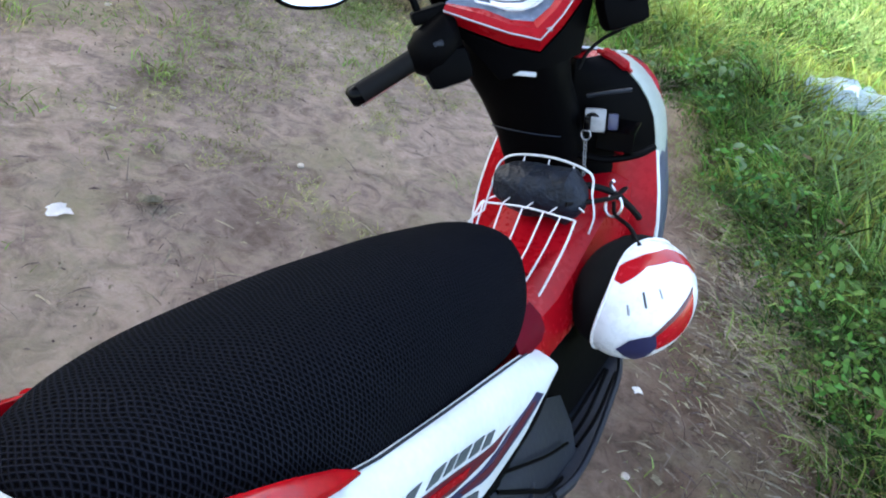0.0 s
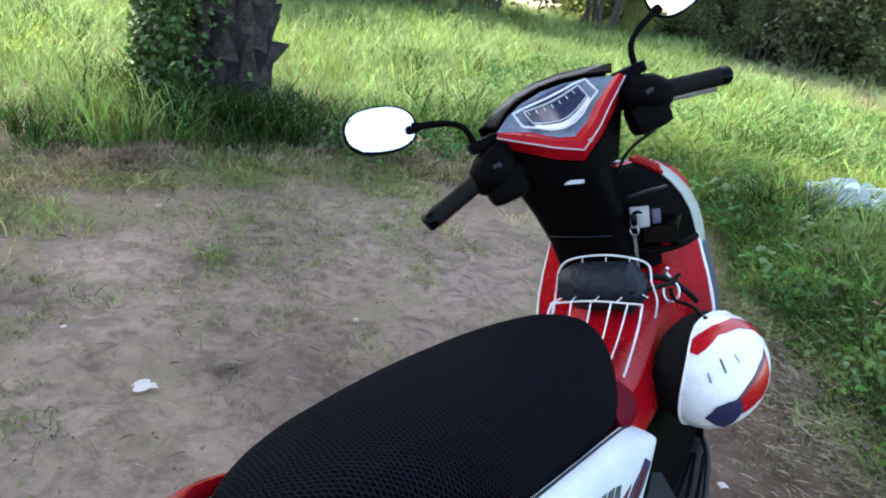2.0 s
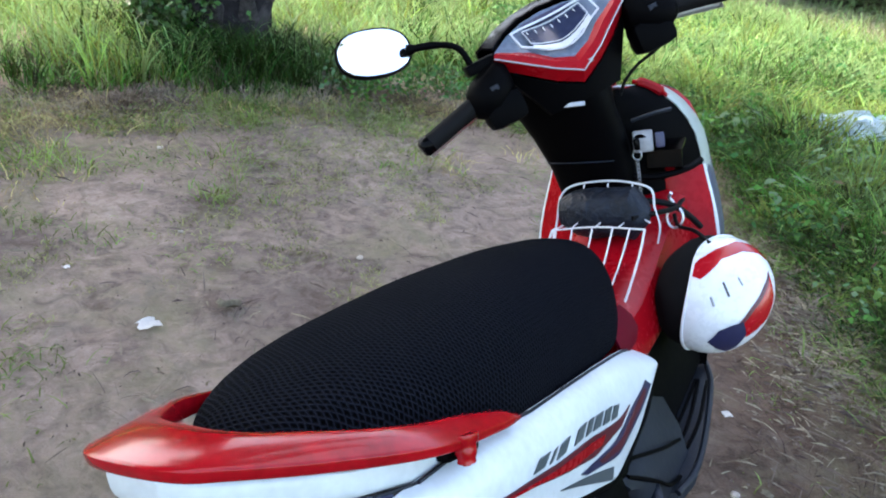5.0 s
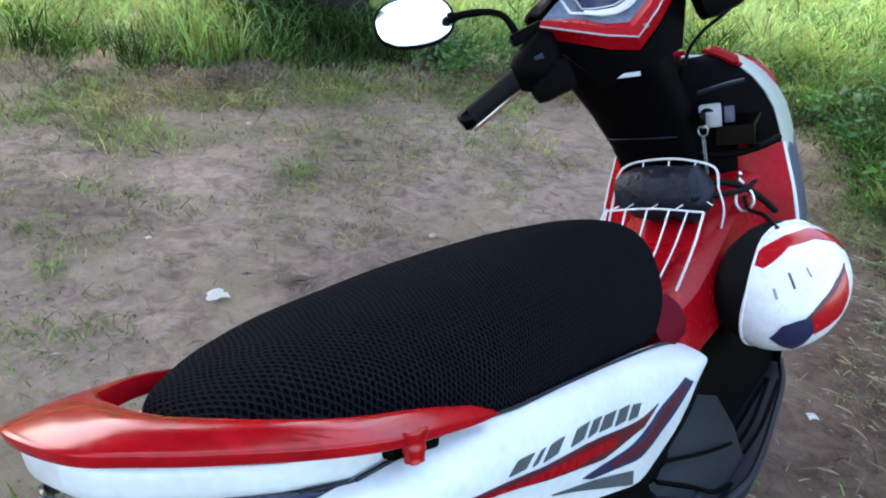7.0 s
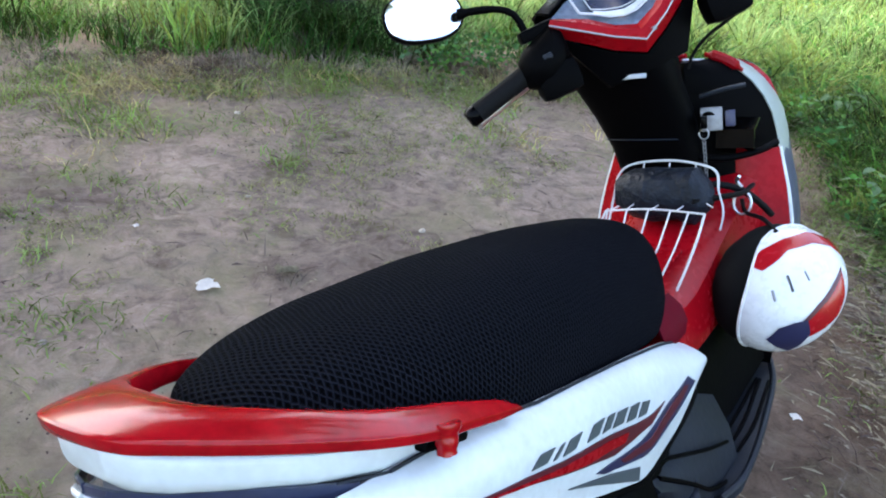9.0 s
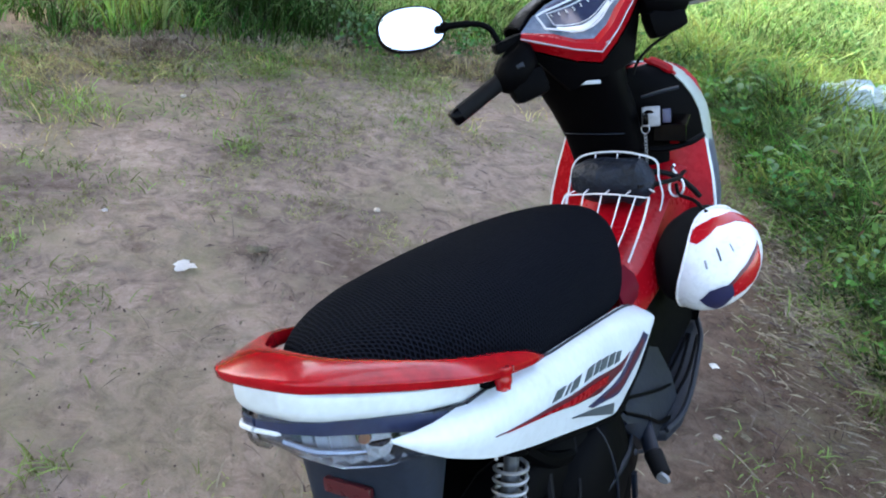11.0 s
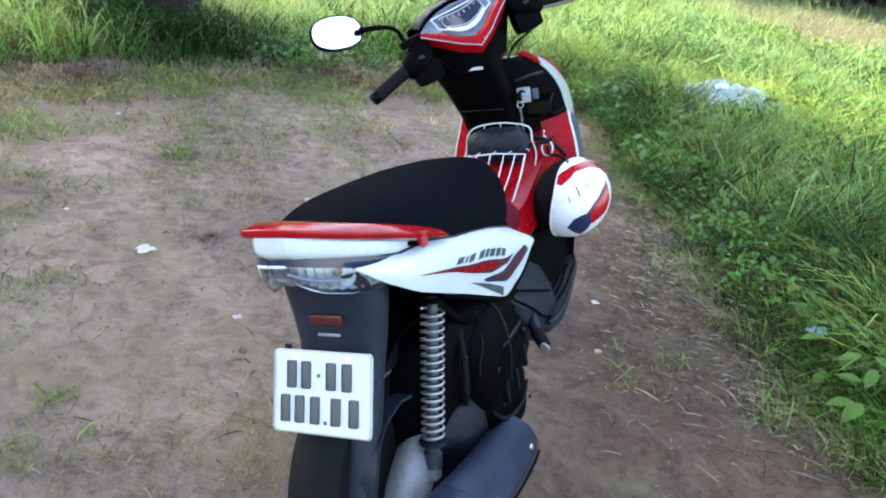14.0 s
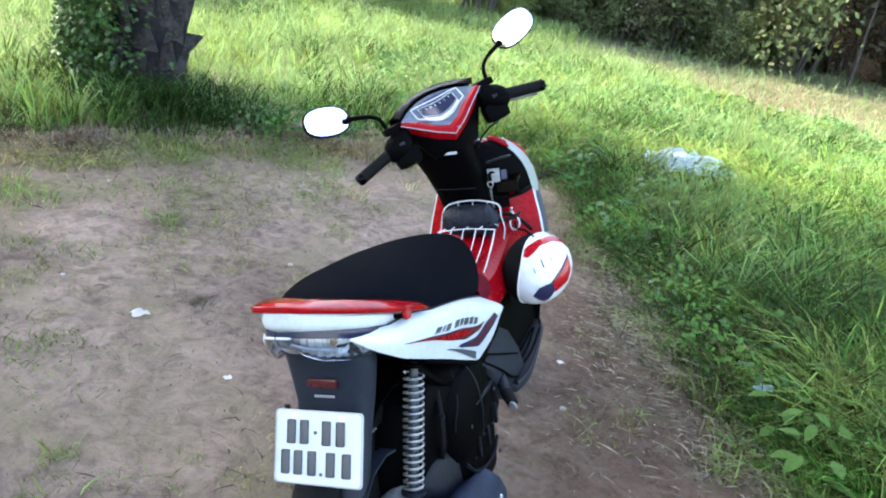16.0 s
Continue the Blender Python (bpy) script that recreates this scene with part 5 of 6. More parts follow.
def build_meadow():
    # far field, in the green lightened for sun
    n = 230000
    r = 4.4 + 22 * rng.random(n) ** 0.8
    a = rng.uniform(radians(-72), radians(52), n)
    x, y = r * np.sin(a) + 0.2, r * np.cos(a) - 1.2
    d = clearing_depth(x, y)
    keep = (d < -0.35 - 0.35 * rng.random(n)) & (y > 1.5) & (y < 17)
    x, y, d, r = x[keep], y[keep], d[keep], r[keep]
    tall = patchy(x, y, 0.7, 2.0) + 0.5 * patchy(x, y, 2.1, 3.0)
    h = (0.16 + 0.26 * rng.random(len(x)) ** 1.5 + 0.16 * tall) * np.clip(-d / 0.9, 0.45, 1)
    w = (0.0032 + 0.00055 * r) * rng.uniform(0.6, 1.4, len(x))
    dry = (x > -0.6) & (y > 11.2 - 1.15 * np.maximum(0, x - 0.2) + rng.normal(0, .5, len(x))) & (rng.random(len(x)) < 0.93)
    tagged(blades("meadow_grass", x[~dry], y[~dry], np.maximum(h[~dry], .05), w[~dry], 0.7, GRASS_SUNLIT), "tall meadow grass in a bright green lightened for sun", "grass", kind="stuff")
    tagged(blades("dry_grass", x[dry], y[dry], np.maximum(h[dry] * 0.35, .03), w[dry] * .8, 0.9, GRASS_DRY), "short pale dry grass at the field's edge", "grass", kind="stuff")
    n = 60000
    x, y = rng.uniform(-0.8, 10.0, n), rng.uniform(6.5, 15.5, n)
    keep = (y > 10.9 - 1.15 * np.maximum(0, x - 0.2) + rng.normal(0, .5, n)) & (x < .62 * (y + 1.6) + 1.2)
    x, y = x[keep], y[keep]
    tagged(blades("dry_turf", x, y, rng.uniform(.03, .10, len(x)), rng.uniform(.005, .010, len(x)), 1.1, GRASS_DRY), "short pale dry turf before the wood", "grass", kind="stuff")
    # clumps over the nearer field
    n = 9000
    r = 3.6 + 11 * rng.random(n) ** 0.9
    a = rng.uniform(radians(-72), radians(48), n)
    x, y = r * np.sin(a) + 0.2, r * np.cos(a) - 1.2
    d = clearing_depth(x, y)
    keep = (d < -0.28 - 0.35 * rng.random(n)) & (y > 1.8) & ~((x > -0.6) & (y > 10.7 - 1.15 * np.maximum(0, x - 0.2))) & (np.hypot(x + 3.04, y - 3.62) > .36)
    x, y, d = x[keep], y[keep], d[keep]
    keep = patchy(x, y, 1.3, 12.0) + rng.normal(0, .2, len(x)) > -0.18
    x, y, d = x[keep], y[keep], d[keep]
    h = (0.20 + 0.26 * rng.random(len(x)) ** 1.6 + 0.10 * patchy(x, y, 0.9, 6.0)) * np.clip(0.45 - d / 0.8, 0.4, 1.1)
    for m, sel, what in zip((GRASS_DARK, GRASS_SUNLIT, GRASS_PALE), split_three(x, y, 0.8, 21.0), ("dark green clumps of meadow grass", "bright green clumps of meadow grass", "yellow-green clumps of meadow grass")):
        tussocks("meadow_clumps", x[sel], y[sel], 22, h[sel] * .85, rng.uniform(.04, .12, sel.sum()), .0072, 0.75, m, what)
    # the bank of grass beside the scooter
    n = 13000
    x, y = rng.uniform(-0.6, 4.6, n), rng.uniform(-0.4, 6.0, n)
    d = clearing_depth(x, y)
    near = np.exp(-((x - 1.0) ** 2 + (y - 1.5) ** 2) / 12)
    keep = (d < 0.04 - 0.22 * rng.random(n)) & in_view(x, y, 0.4) & (rng.random(n) < 0.30 + 0.70 * near)
    x, y, d = x[keep], y[keep], d[keep]
    lump = patchy(x, y, 1.5, 5.0) + .6 * patchy(x, y, 3.4, 8.0)
    keep = lump + rng.normal(0, 0.12, len(x)) > -0.08
    x, y, d, lump = x[keep], y[keep], d[keep], lump[keep]
    h = np.maximum((0.10 + 0.20 * rng.random(len(x)) ** 1.6 + 0.13 * lump) * np.clip(0.40 - d / 0.55, 0.3, 1.2), .05)
    for m, sel, what in zip((GRASS_DARK, GRASS_SHADED, GRASS_PALE), split_three(x, y, 1.1, 31.0), ("dark green arching grass on the bank", "lush arching green grass on the bank", "yellow-green arching grass on the bank")):
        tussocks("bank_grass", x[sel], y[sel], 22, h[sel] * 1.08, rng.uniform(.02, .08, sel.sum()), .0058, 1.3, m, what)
    # low growth between the clumps, coloured dark to put shade into the gaps
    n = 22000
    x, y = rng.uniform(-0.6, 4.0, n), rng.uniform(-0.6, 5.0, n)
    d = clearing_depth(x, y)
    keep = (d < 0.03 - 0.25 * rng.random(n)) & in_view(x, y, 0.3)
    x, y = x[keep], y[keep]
    tagged(blades("undergrowth", x, y, rng.uniform(.03, .13, len(x)), rng.uniform(.004, .008, len(x)), 1.2, GRASS_DARK), "low undergrowth darkened for the shaded gaps between the clumps", "grass", kind="stuff")
    # short thick curling grass along the bank's foot
    n = 4200
    x, y = rng.uniform(0.3, 3.0, n), rng.uniform(-0.2, 4.2, n)
    d = clearing_depth(x, y)
    keep = (d < 0.02 - 0.12 * rng.random(n)) & (d > -0.75) & in_view(x, y, 0.3)
    x, y, d = x[keep], y[keep], d[keep]
    h = rng.uniform(.07, .17, len(x)) * np.clip(0.6 - d / 0.5, 0.6, 1.3)
    for m, sel, what in zip((GRASS_DARK, GRASS_SHADED, GRASS_PALE), split_three(x, y, 2.3, 37.0), ("short dark curling grass at the bank's foot", "short green curling grass at the bank's foot", "short yellow-green curling grass at the bank's foot")):
        tussocks("foot_grass", x[sel], y[sel], 20, h[sel], rng.uniform(.03, .08, sel.sum()), .0055, 1.5, m, what)
    # the same field goes on beside and behind the walk
    n = 40000
    x, y = rng.uniform(-11, 11, n), rng.uniform(-8.5, 9, n)
    keep = (clearing_depth(x, y) < -0.15) & ~in_view(x, y, .2)
    x, y = x[keep][:9500], y[keep][:9500]
    tussocks("outer_grass", x, y, 14, rng.uniform(.15, .40, len(x)), rng.uniform(.06, .2, len(x)), .016, .9, GRASS_SHADED, "rough green grass round the clearing")
    # brown dead blades among it
    n = 700
    x, y = rng.uniform(0.5, 2.4, n), rng.uniform(0.2, 3.2, n)
    keep = (clearing_depth(x, y) < -.05) & in_view(x, y, .2) & (patchy(x, y, 2.6, 83.0) > .12)
    at = np.stack([x[keep], y[keep], rng.uniform(.03, .22, keep.sum())], 1)
    tagged(leaves("withered_leaves", at, .016 * rng.uniform(.5, 1.5, len(at)), WITHERED, None, .5, 2.6), "brown withered leaves caught in the bank's grass", "leaves", kind="stuff")
    n = 17000
    x, y = rng.uniform(0.2, 3.2, n), rng.uniform(-0.4, 4.2, n)
    d = clearing_depth(x, y)
    keep = (d < 0.12) & (d > -0.55) & in_view(x, y, 0.3) & (patchy(x, y, 2.2, 17.0) + rng.normal(0, .15, n) > -.05)
    x, y, d = x[keep], y[keep], d[keep]
    tagged(blades("dead_grass", x, y, rng.uniform(0.03, 0.13, len(x)), rng.uniform(0.002, 0.005, len(x)), 1.8, STRAW), "dead straw-coloured grass blades", "grass", kind="stuff")
    # rough grass round the palm and along the back edge of the clearing
    n = 1700
    x, y = rng.uniform(-5.0, 0.4, n), rng.uniform(1.0, 5.4, n)
    d = clearing_depth(x, y)
    keep = (d < 0.10 - 0.25 * rng.random(n)) & (d > -1.2)
    x, y, d = x[keep], y[keep], d[keep]
    h = (0.08 + 0.20 * rng.random(len(x)) ** 1.3) * np.clip(0.30 - d / 0.7, 0.25, 1.1)
    for m, sel, what in zip((GRASS_DARK, GRASS_SHADED, STRAW), split_three(x, y, 1.4, 41.0), ("dark long grass along the clearing's edge", "long grass along the clearing's edge in a shade-darkened green", "brown dead grass along the clearing's edge")):
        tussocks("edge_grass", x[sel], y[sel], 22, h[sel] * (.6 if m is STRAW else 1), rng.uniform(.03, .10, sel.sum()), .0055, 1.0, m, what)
    # tall grass round the palm's foot, its green darkened for shade
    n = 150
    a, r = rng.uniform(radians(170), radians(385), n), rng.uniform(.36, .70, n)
    tussocks("palm_foot_grass", -3.04 + r * np.cos(a), 3.62 + r * np.sin(a), 26, rng.uniform(.16, .42, n), rng.uniform(.03, .08, n), .006, 0.9, GRASS_DARK, "tall grass at the palm's foot, darkened for the shade there")


def tufts(name, spots, label, material, few, many, h0, h1, bend):
    """Small tufts of grass, together one thin growth over the soil."""
    xs, ys, hs = [], [], []
    for x, y in spots:
        k, spread, h = int(rng.integers(few, many)), rng.uniform(0.03, 0.10), rng.uniform(h0, h1)
        xs.append(x + rng.normal(0, .04) + rng.normal(0, spread, k))
        ys.append(y + rng.normal(0, .04) + rng.normal(0, spread, k))
        hs.append(h * rng.uniform(0.5, 1.2, k))
    x, y, h = (np.concatenate(q) for q in (xs, ys, hs))
    tagged(blades(name, x, y, h, rng.uniform(0.003, 0.006, len(x)), bend, material), label, "grass", kind="stuff")


def build_tufts():
    green = [(-1.95, 1.07), (-1.3, 0.31), (-0.87, -0.14), (-0.66, 0.06), (-1.59, 1.61), (-2.16, 1.74), (-1.94, 1.61), (-1.32, 0.50), (-1.77, 1.15), (-1.61, 1.64), (-1.42, 1.16), (-2.1, 1.67), (-1.2, 0.37), (-1.5, 0.4), (-2.03, 1.05), (-1.63, 0.56), (-1.92, 0.79),
             (-1.44, 1.2), (-1.64, 1.59), (-2.05, 1.58), (-2.35, 1.95), (-2.6, 1.0), (-2.05, 2.25), (-1.7, 2.3), (-1.2, 2.45), (-0.55, 2.6), (-2.45, 0.2), (0.47, 0.82), (0.73, 0.95), (0.49, 1.39), (0.62, 0.75), (0.92, 0.84), (-0.9, 3.3), (-1.5, 3.2), (-2.71, 2.0), (-2.02, 1.03), (-2.05, .98), (-1.91, .73), (-1.86, .70), (-1.51, .39), (-1.56, .42), (-2.5, 1.4), (-2.1, 1.84), (-1.33, .34), (-1.38, .30), (-1.62, 1.06), (-.94, .03)]
    tufts("green_tufts", green, "small green grass tufts on bare soil", TUFT, 26, 72, 0.026, 0.065, 1.3)
    dry = [(-0.52, 0.28), (-0.71, 0.88), (-0.91, 0.90), (-1.0, 1.05), (-0.62, 1.12), (-0.35, 1.3), (0.55, 0.55), (0.40, 0.9), (-0.95, 0.55), (-0.78, 1.72), (-0.81, 0.54), (-1.16, 0.94)]
    tufts("dry_tufts", dry, "dry yellow grass tufts on bare soil", STRAW, 14, 34, 0.04, 0.08, 1.6)
    n = 7000
    x, y = rng.uniform(0.0, 1.6, n), rng.uniform(0.0, 4.0, n)
    d = clearing_depth(x, y)
    keep = (d > -0.15) & (d < 0.30 * rng.random(n)) & (patchy(x, y, 2.6, 51.0) > -.25)
    x, y = x[keep], y[keep]
    tagged(blades("edge_debris", x, y, rng.uniform(.02, .08, len(x)), rng.uniform(.001, .0025, len(x)), 2.4, STRAW, z=np.zeros(len(x))), "matted dead grass at the foot of the bank", "grass", kind="stuff")
    n = 26000
    x, y = rng.uniform(-3.6, 0.0, n), rng.uniform(1.2, 4.2, n)
    d = clearing_depth(x, y)
    keep = (d > -0.30) & (d < 0.32 * rng.random(n) ** 1.5) & (patchy(x, y, 1.8, 57.0) > -.30)
    x, y = x[keep], y[keep]
    tagged(blades("back_edge_debris", x, y, rng.uniform(.02, .13, len(x)), rng.uniform(.002, .005, len(x)), 2.0, STRAW, z=np.zeros(len(x))), "matted brown dead grass at the clearing's back edge", "grass", kind="stuff")
    n = 9000
    x, y = np.concatenate([rng.normal(-2.75, .22, n), rng.normal(-1.75, .35, n)]), np.concatenate([rng.normal(2.25, .12, n), rng.normal(3.35, .13, n)])
    keep = (patchy(x, y, 3.0, 91.0) > -.15) & (rng.random(2 * n) < .16)
    x, y = x[keep], y[keep]
    tagged(blades("withered_mat", x, y, rng.uniform(.03, .12, len(x)), rng.uniform(.002, .005, len(x)), 1.9, WITHERED, z=np.zeros(len(x))), "reddish brown withered growth at the clearing's back edge", "grass", kind="stuff")
    small = [(float(a), float(c)) for a, c, e in zip(rng.uniform(.1, 1.3, 1200), rng.uniform(.3, 3.4, 1200), rng.random(1200)) if -.05 < clearing_depth(np.array([a]), np.array([c]))[0] < .20 * e][:70]
    tufts("bank_foot_tufts", small, "small green tufts at the foot of the bank", TUFT, 12, 60, 0.03, 0.11, 1.3)
    # dark twigs and dead leaf bits on the brown soil beside the scooter
    n = 2600
    x, y = rng.uniform(0.15, 1.05, n), rng.uniform(0.2, 3.0, n)
    d = clearing_depth(x, y)
    keep = (d > -0.12) & (d < .5) & (patchy(x, y, 3.0, 71.0) + rng.normal(0, .2, n) > 0.0)
    x, y = x[keep], y[keep]
    tagged(blades("dark_twigs", x, y, rng.uniform(.02, .09, len(x)), rng.uniform(.001, .003, len(x)), 2.6, TWIG, z=np.zeros(len(x))), "dark twigs and leaf bits on the brown soil", "litter", kind="stuff")
    # thin olive grass where the field thins out into the clearing
    n = 7000
    x, y = rng.uniform(-4.2, -0.2, n), rng.uniform(0.8, 4.2, n)
    d = clearing_depth(x, y)
    keep = (d > -.35) & (d < 1.15 * rng.random(n) ** 1.5) & (patchy(x, y, 1.6, 77.0) > -.02)
    x, y = x[keep], y[keep]
    for m, sel, what in zip((TUFT, GRASS_PALE, DRY_SUNFLECK), split_three(x, y, 1.7, 79.0), ("thin olive grass at the clearing's edge", "thin yellow-green grass at the clearing's edge", "thin dry grass at the clearing's edge, bright yellow for sun flecks")):
        tussocks("thin_grass", x[sel], y[sel], 16, rng.uniform(.03, .11, sel.sum()), rng.uniform(.04, .12, sel.sum()), .0035, 1.5, m, what)
    # low moss-like sprouts thinly spread over the soil
    n = 30000
    x, y = rng.uniform(-4.2, 0.9, n), rng.uniform(-1.3, 4.6, n)
    d = clearing_depth(x, y)
    p = patchy(x, y, 1.1, 9.0) + 0.55 * patchy(x, y, 3.2, 4.0) + 0.35 * patchy(x, y, 8.0, 14.0) + 0.24 * np.clip(-1.0 - x, 0, 2)
    keep = (d > -0.1) & (p + rng.normal(0, 0.05, n) > 0.36)
    x, y = np.repeat(x[keep], 5), np.repeat(y[keep], 5)
    x, y = x + rng.normal(0, .014, len(x)), y + rng.normal(0, .014, len(x))
    tagged(blades("sprouts", x, y, rng.uniform(0.005, 0.024, len(x)), rng.uniform(0.002, 0.005, len(x)), 1.6, SPROUT, z=np.zeros(len(x))), "thin low sprouts over the soil", "grass", kind="stuff")
    # straw and dead stalks lying about
    n = 9000
    x, y = rng.uniform(-2.6, 1.6, n), rng.uniform(-0.6, 3.6, n)
    d = clearing_depth(x, y)
    mass = np.exp(-((x - 0.52) ** 2 / 0.06 + (y - 1.9) ** 2 / 0.5)) + np.exp(-((x - 0.75) ** 2 / 0.05 + (y - 0.75) ** 2 / 0.12))
    keep = (d > -0.3) & (rng.random(n) < 0.06 + 0.6 * mass + 0.8 * np.exp(-((x + 1.6) ** 2 / 0.5 + (y - 3.4) ** 2 / 0.12)) + 0.7 * np.exp(-((x + 2.6) ** 2 / 0.2 + (y - 2.2) ** 2 / 0.05)))
    x, y = np.concatenate([x[keep], rng.normal(0.66, 0.13, 2400), rng.normal(0.95, 0.13, 220)]), np.concatenate([y[keep], rng.normal(2.05, 0.45, 2400), rng.normal(0.95, 0.20, 220)])
    n = len(x)
    a, ln, wd = rng.uniform(0, np.pi, n), 0.015 + 0.085 * rng.random(n) ** 2, rng.uniform(0.0006, 0.0014, n)
    dx, dy = np.cos(a) * ln / 2, np.sin(a) * ln / 2
    sx, sy = -np.sin(a) * wd, np.cos(a) * wd
    z = rng.uniform(0.012, 0.030, n)
    co = np.stack([np.stack([x - dx - sx, y - dy - sy, z], 1), np.stack([x - dx + sx, y - dy + sy, z], 1), np.stack([x + dx + sx, y + dy + sy, z * 0.6], 1), np.stack([x + dx - sx, y + dy - sy, z * 0.6], 1), np.stack([x, y, z + 0.0015], 1)], 1).reshape(-1, 3)
    one = np.array([[0, 1, 4], [1, 2, 4], [2, 3, 4], [3, 0, 4]])
    tagged(tri_mesh("straw_litter", co, (one[None] + 5 * np.arange(n)[:, None, None]).reshape(-1, 3), STRAW), "dead stalks and straw strewn on the soil", "litter", kind="stuff")


def build_weeds():
    spots = [(1.17, 1.14, WEED, 0.055, 9), (1.25, 1.05, WEED, 0.05, 8), (1.10, 1.55, WEED, 0.04, 9), (1.00, 2.15, WEED, 0.035, 9), (1.08, 2.4, WEED, 0.04, 10), (0.84, 2.22, WEED, 0.034, 14), (0.80, 2.45, WEED, 0.034, 14), (1.02, 1.80, WEED_DARK, 0.034, 14), (1.14, 1.34, WEED_DARK, 0.036, 12), (0.62, 2.75, WEED_DARK, 0.034, 14), (1.36, 1.22, WEED, 0.045, 12), (1.45, 1.5, WEED_DARK, 0.045, 12), (1.28, 2.0, WEED, 0.045, 12), (0.45, 3.0, WEED_BLUE, 0.05, 12), (0.90, 3.5, WEED_BLUE, 0.045, 22), (0.84, 3.8, WEED_BLUE, 0.045, 22), (0.70, 3.65, WEED_BLUE, 0.045, 18), (1.02, 3.9, WEED_BLUE, 0.045, 20), (0.55, 6.6, WEED_DARK, 0.07, 22), (0.40, 7.0, WEED_DARK, 0.07, 22), (0.7, 7.1, WEED_DARK, 0.07, 20), (1.75, 4.3, WEED_DARK, 0.05, 20), (2.6, 6.2, WEED_DARK, 0.07, 22), (2.9, 6.0, WEED_DARK, 0.07, 22), (-1.6, 6.3, WEED_DARK, .07, 20),
             (1.3, 1.75, WEED, 0.05, 9), (0.55, 4.6, WEED, 0.07, 14), (0.2, 4.2, WEED_BLUE, 0.06, 12), (1.55, 2.4, WEED_BLUE, 0.05, 10), (-0.35, 4.6, WEED, 0.06, 12), (0.35, 5.6, WEED, 0.08, 14), (1.9, 3.6, WEED, 0.06, 12), (1.2, 0.85, WEED, 0.06, 8)]
    for x, y, m, size, k in spots:
        size *= .85
        plant = thing("weed", {"broad_weed": "low broad-leaved green weed among grass", "dark_weed": "dark green leafy weed among grass"}.get(m.name, "greyish-green leafy weed among grass"), "weed", pose(x, y, 0, 0, 0, rng.uniform(0, 360)), "weeds on the bank")
        for i in range(k):
            a, up = 2 * math.pi * i / k + rng.uniform(-.3, .3), 0.06 + 0.16 * rng.random()
            out = rng.uniform(0.03, 0.10)
            foot, head = Vector((0, 0, 0.0)), Vector((out * math.cos(a), out * math.sin(a), up))
            way = Vector((math.cos(a), math.sin(a), rng.uniform(-0.35, 0.3))).normalized()
            side = way.cross(Vector((0, 0, 1))).normalized()
            rows = []
            for f, wd in ((0, .08), (.2, .34), (.45, .46), (.7, .36), (.9, .15), (1, .02)):
                c = head + way * (size * 1.5 * f) + Vector((0, 0, -size * .5 * f * f))
                rows.append([c - side * size * wd + Vector((0, 0, size * .14 * wd)), c, c + side * size * wd + Vector((0, 0, size * .14 * wd))])
            bm = bmesh.new()
            vs = [[bm.verts.new(p) for p in r] for r in rows]
            for p, q in zip(vs, vs[1:]):
                for j in (0, 1):
                    bm.faces.new((p[j], p[j + 1], q[j + 1], q[j]))
            part("leaf", bm, m, plant)
            if i < 4:
                part("stem", tube([foot, (foot + head) * .5 + Vector((0, 0, .02)), head], .0022, 5), WEED, plant)


def build_leaf_growth():
    """Low leafy growth mixed into the grass, too dense to count."""
    for m, n, seed, size, what in ((WEED, 700, 3, .022, "low bright leafy growth in the grass"), (WEED_DARK, 700, 5, .022, "low dark leafy growth in the grass"), (WEED_BLUE, 150, 8, .022, "low greyish leafy growth in the grass")):
        x, y = rng.uniform(-3.5, 4.0, n * 9), rng.uniform(0.2, 9.0, n * 9)
        d = clearing_depth(x, y)
        keep = (d < -0.02) & in_view(x, y, .3) & (patchy(x, y, 1.6, float(seed)) > .16) & (x > -2.2 + .0 * y)
        x, y = x[keep][:n], y[keep][:n]
        idx = np.repeat(np.arange(len(x)), 16)
        far = 1 + .10 * np.maximum(0, y[idx] - 2)
        at = np.stack([x[idx] + rng.normal(0, .05, len(idx)) * far, y[idx] + rng.normal(0, .05, len(idx)) * far, rng.uniform(.03, .20, len(idx))], 1)
        tagged(leaves("leafy_growth", at, size * rng.uniform(.6, 1.4, len(idx)) * far, m, None, 0.1, 1.4), what, "weeds", kind="stuff")


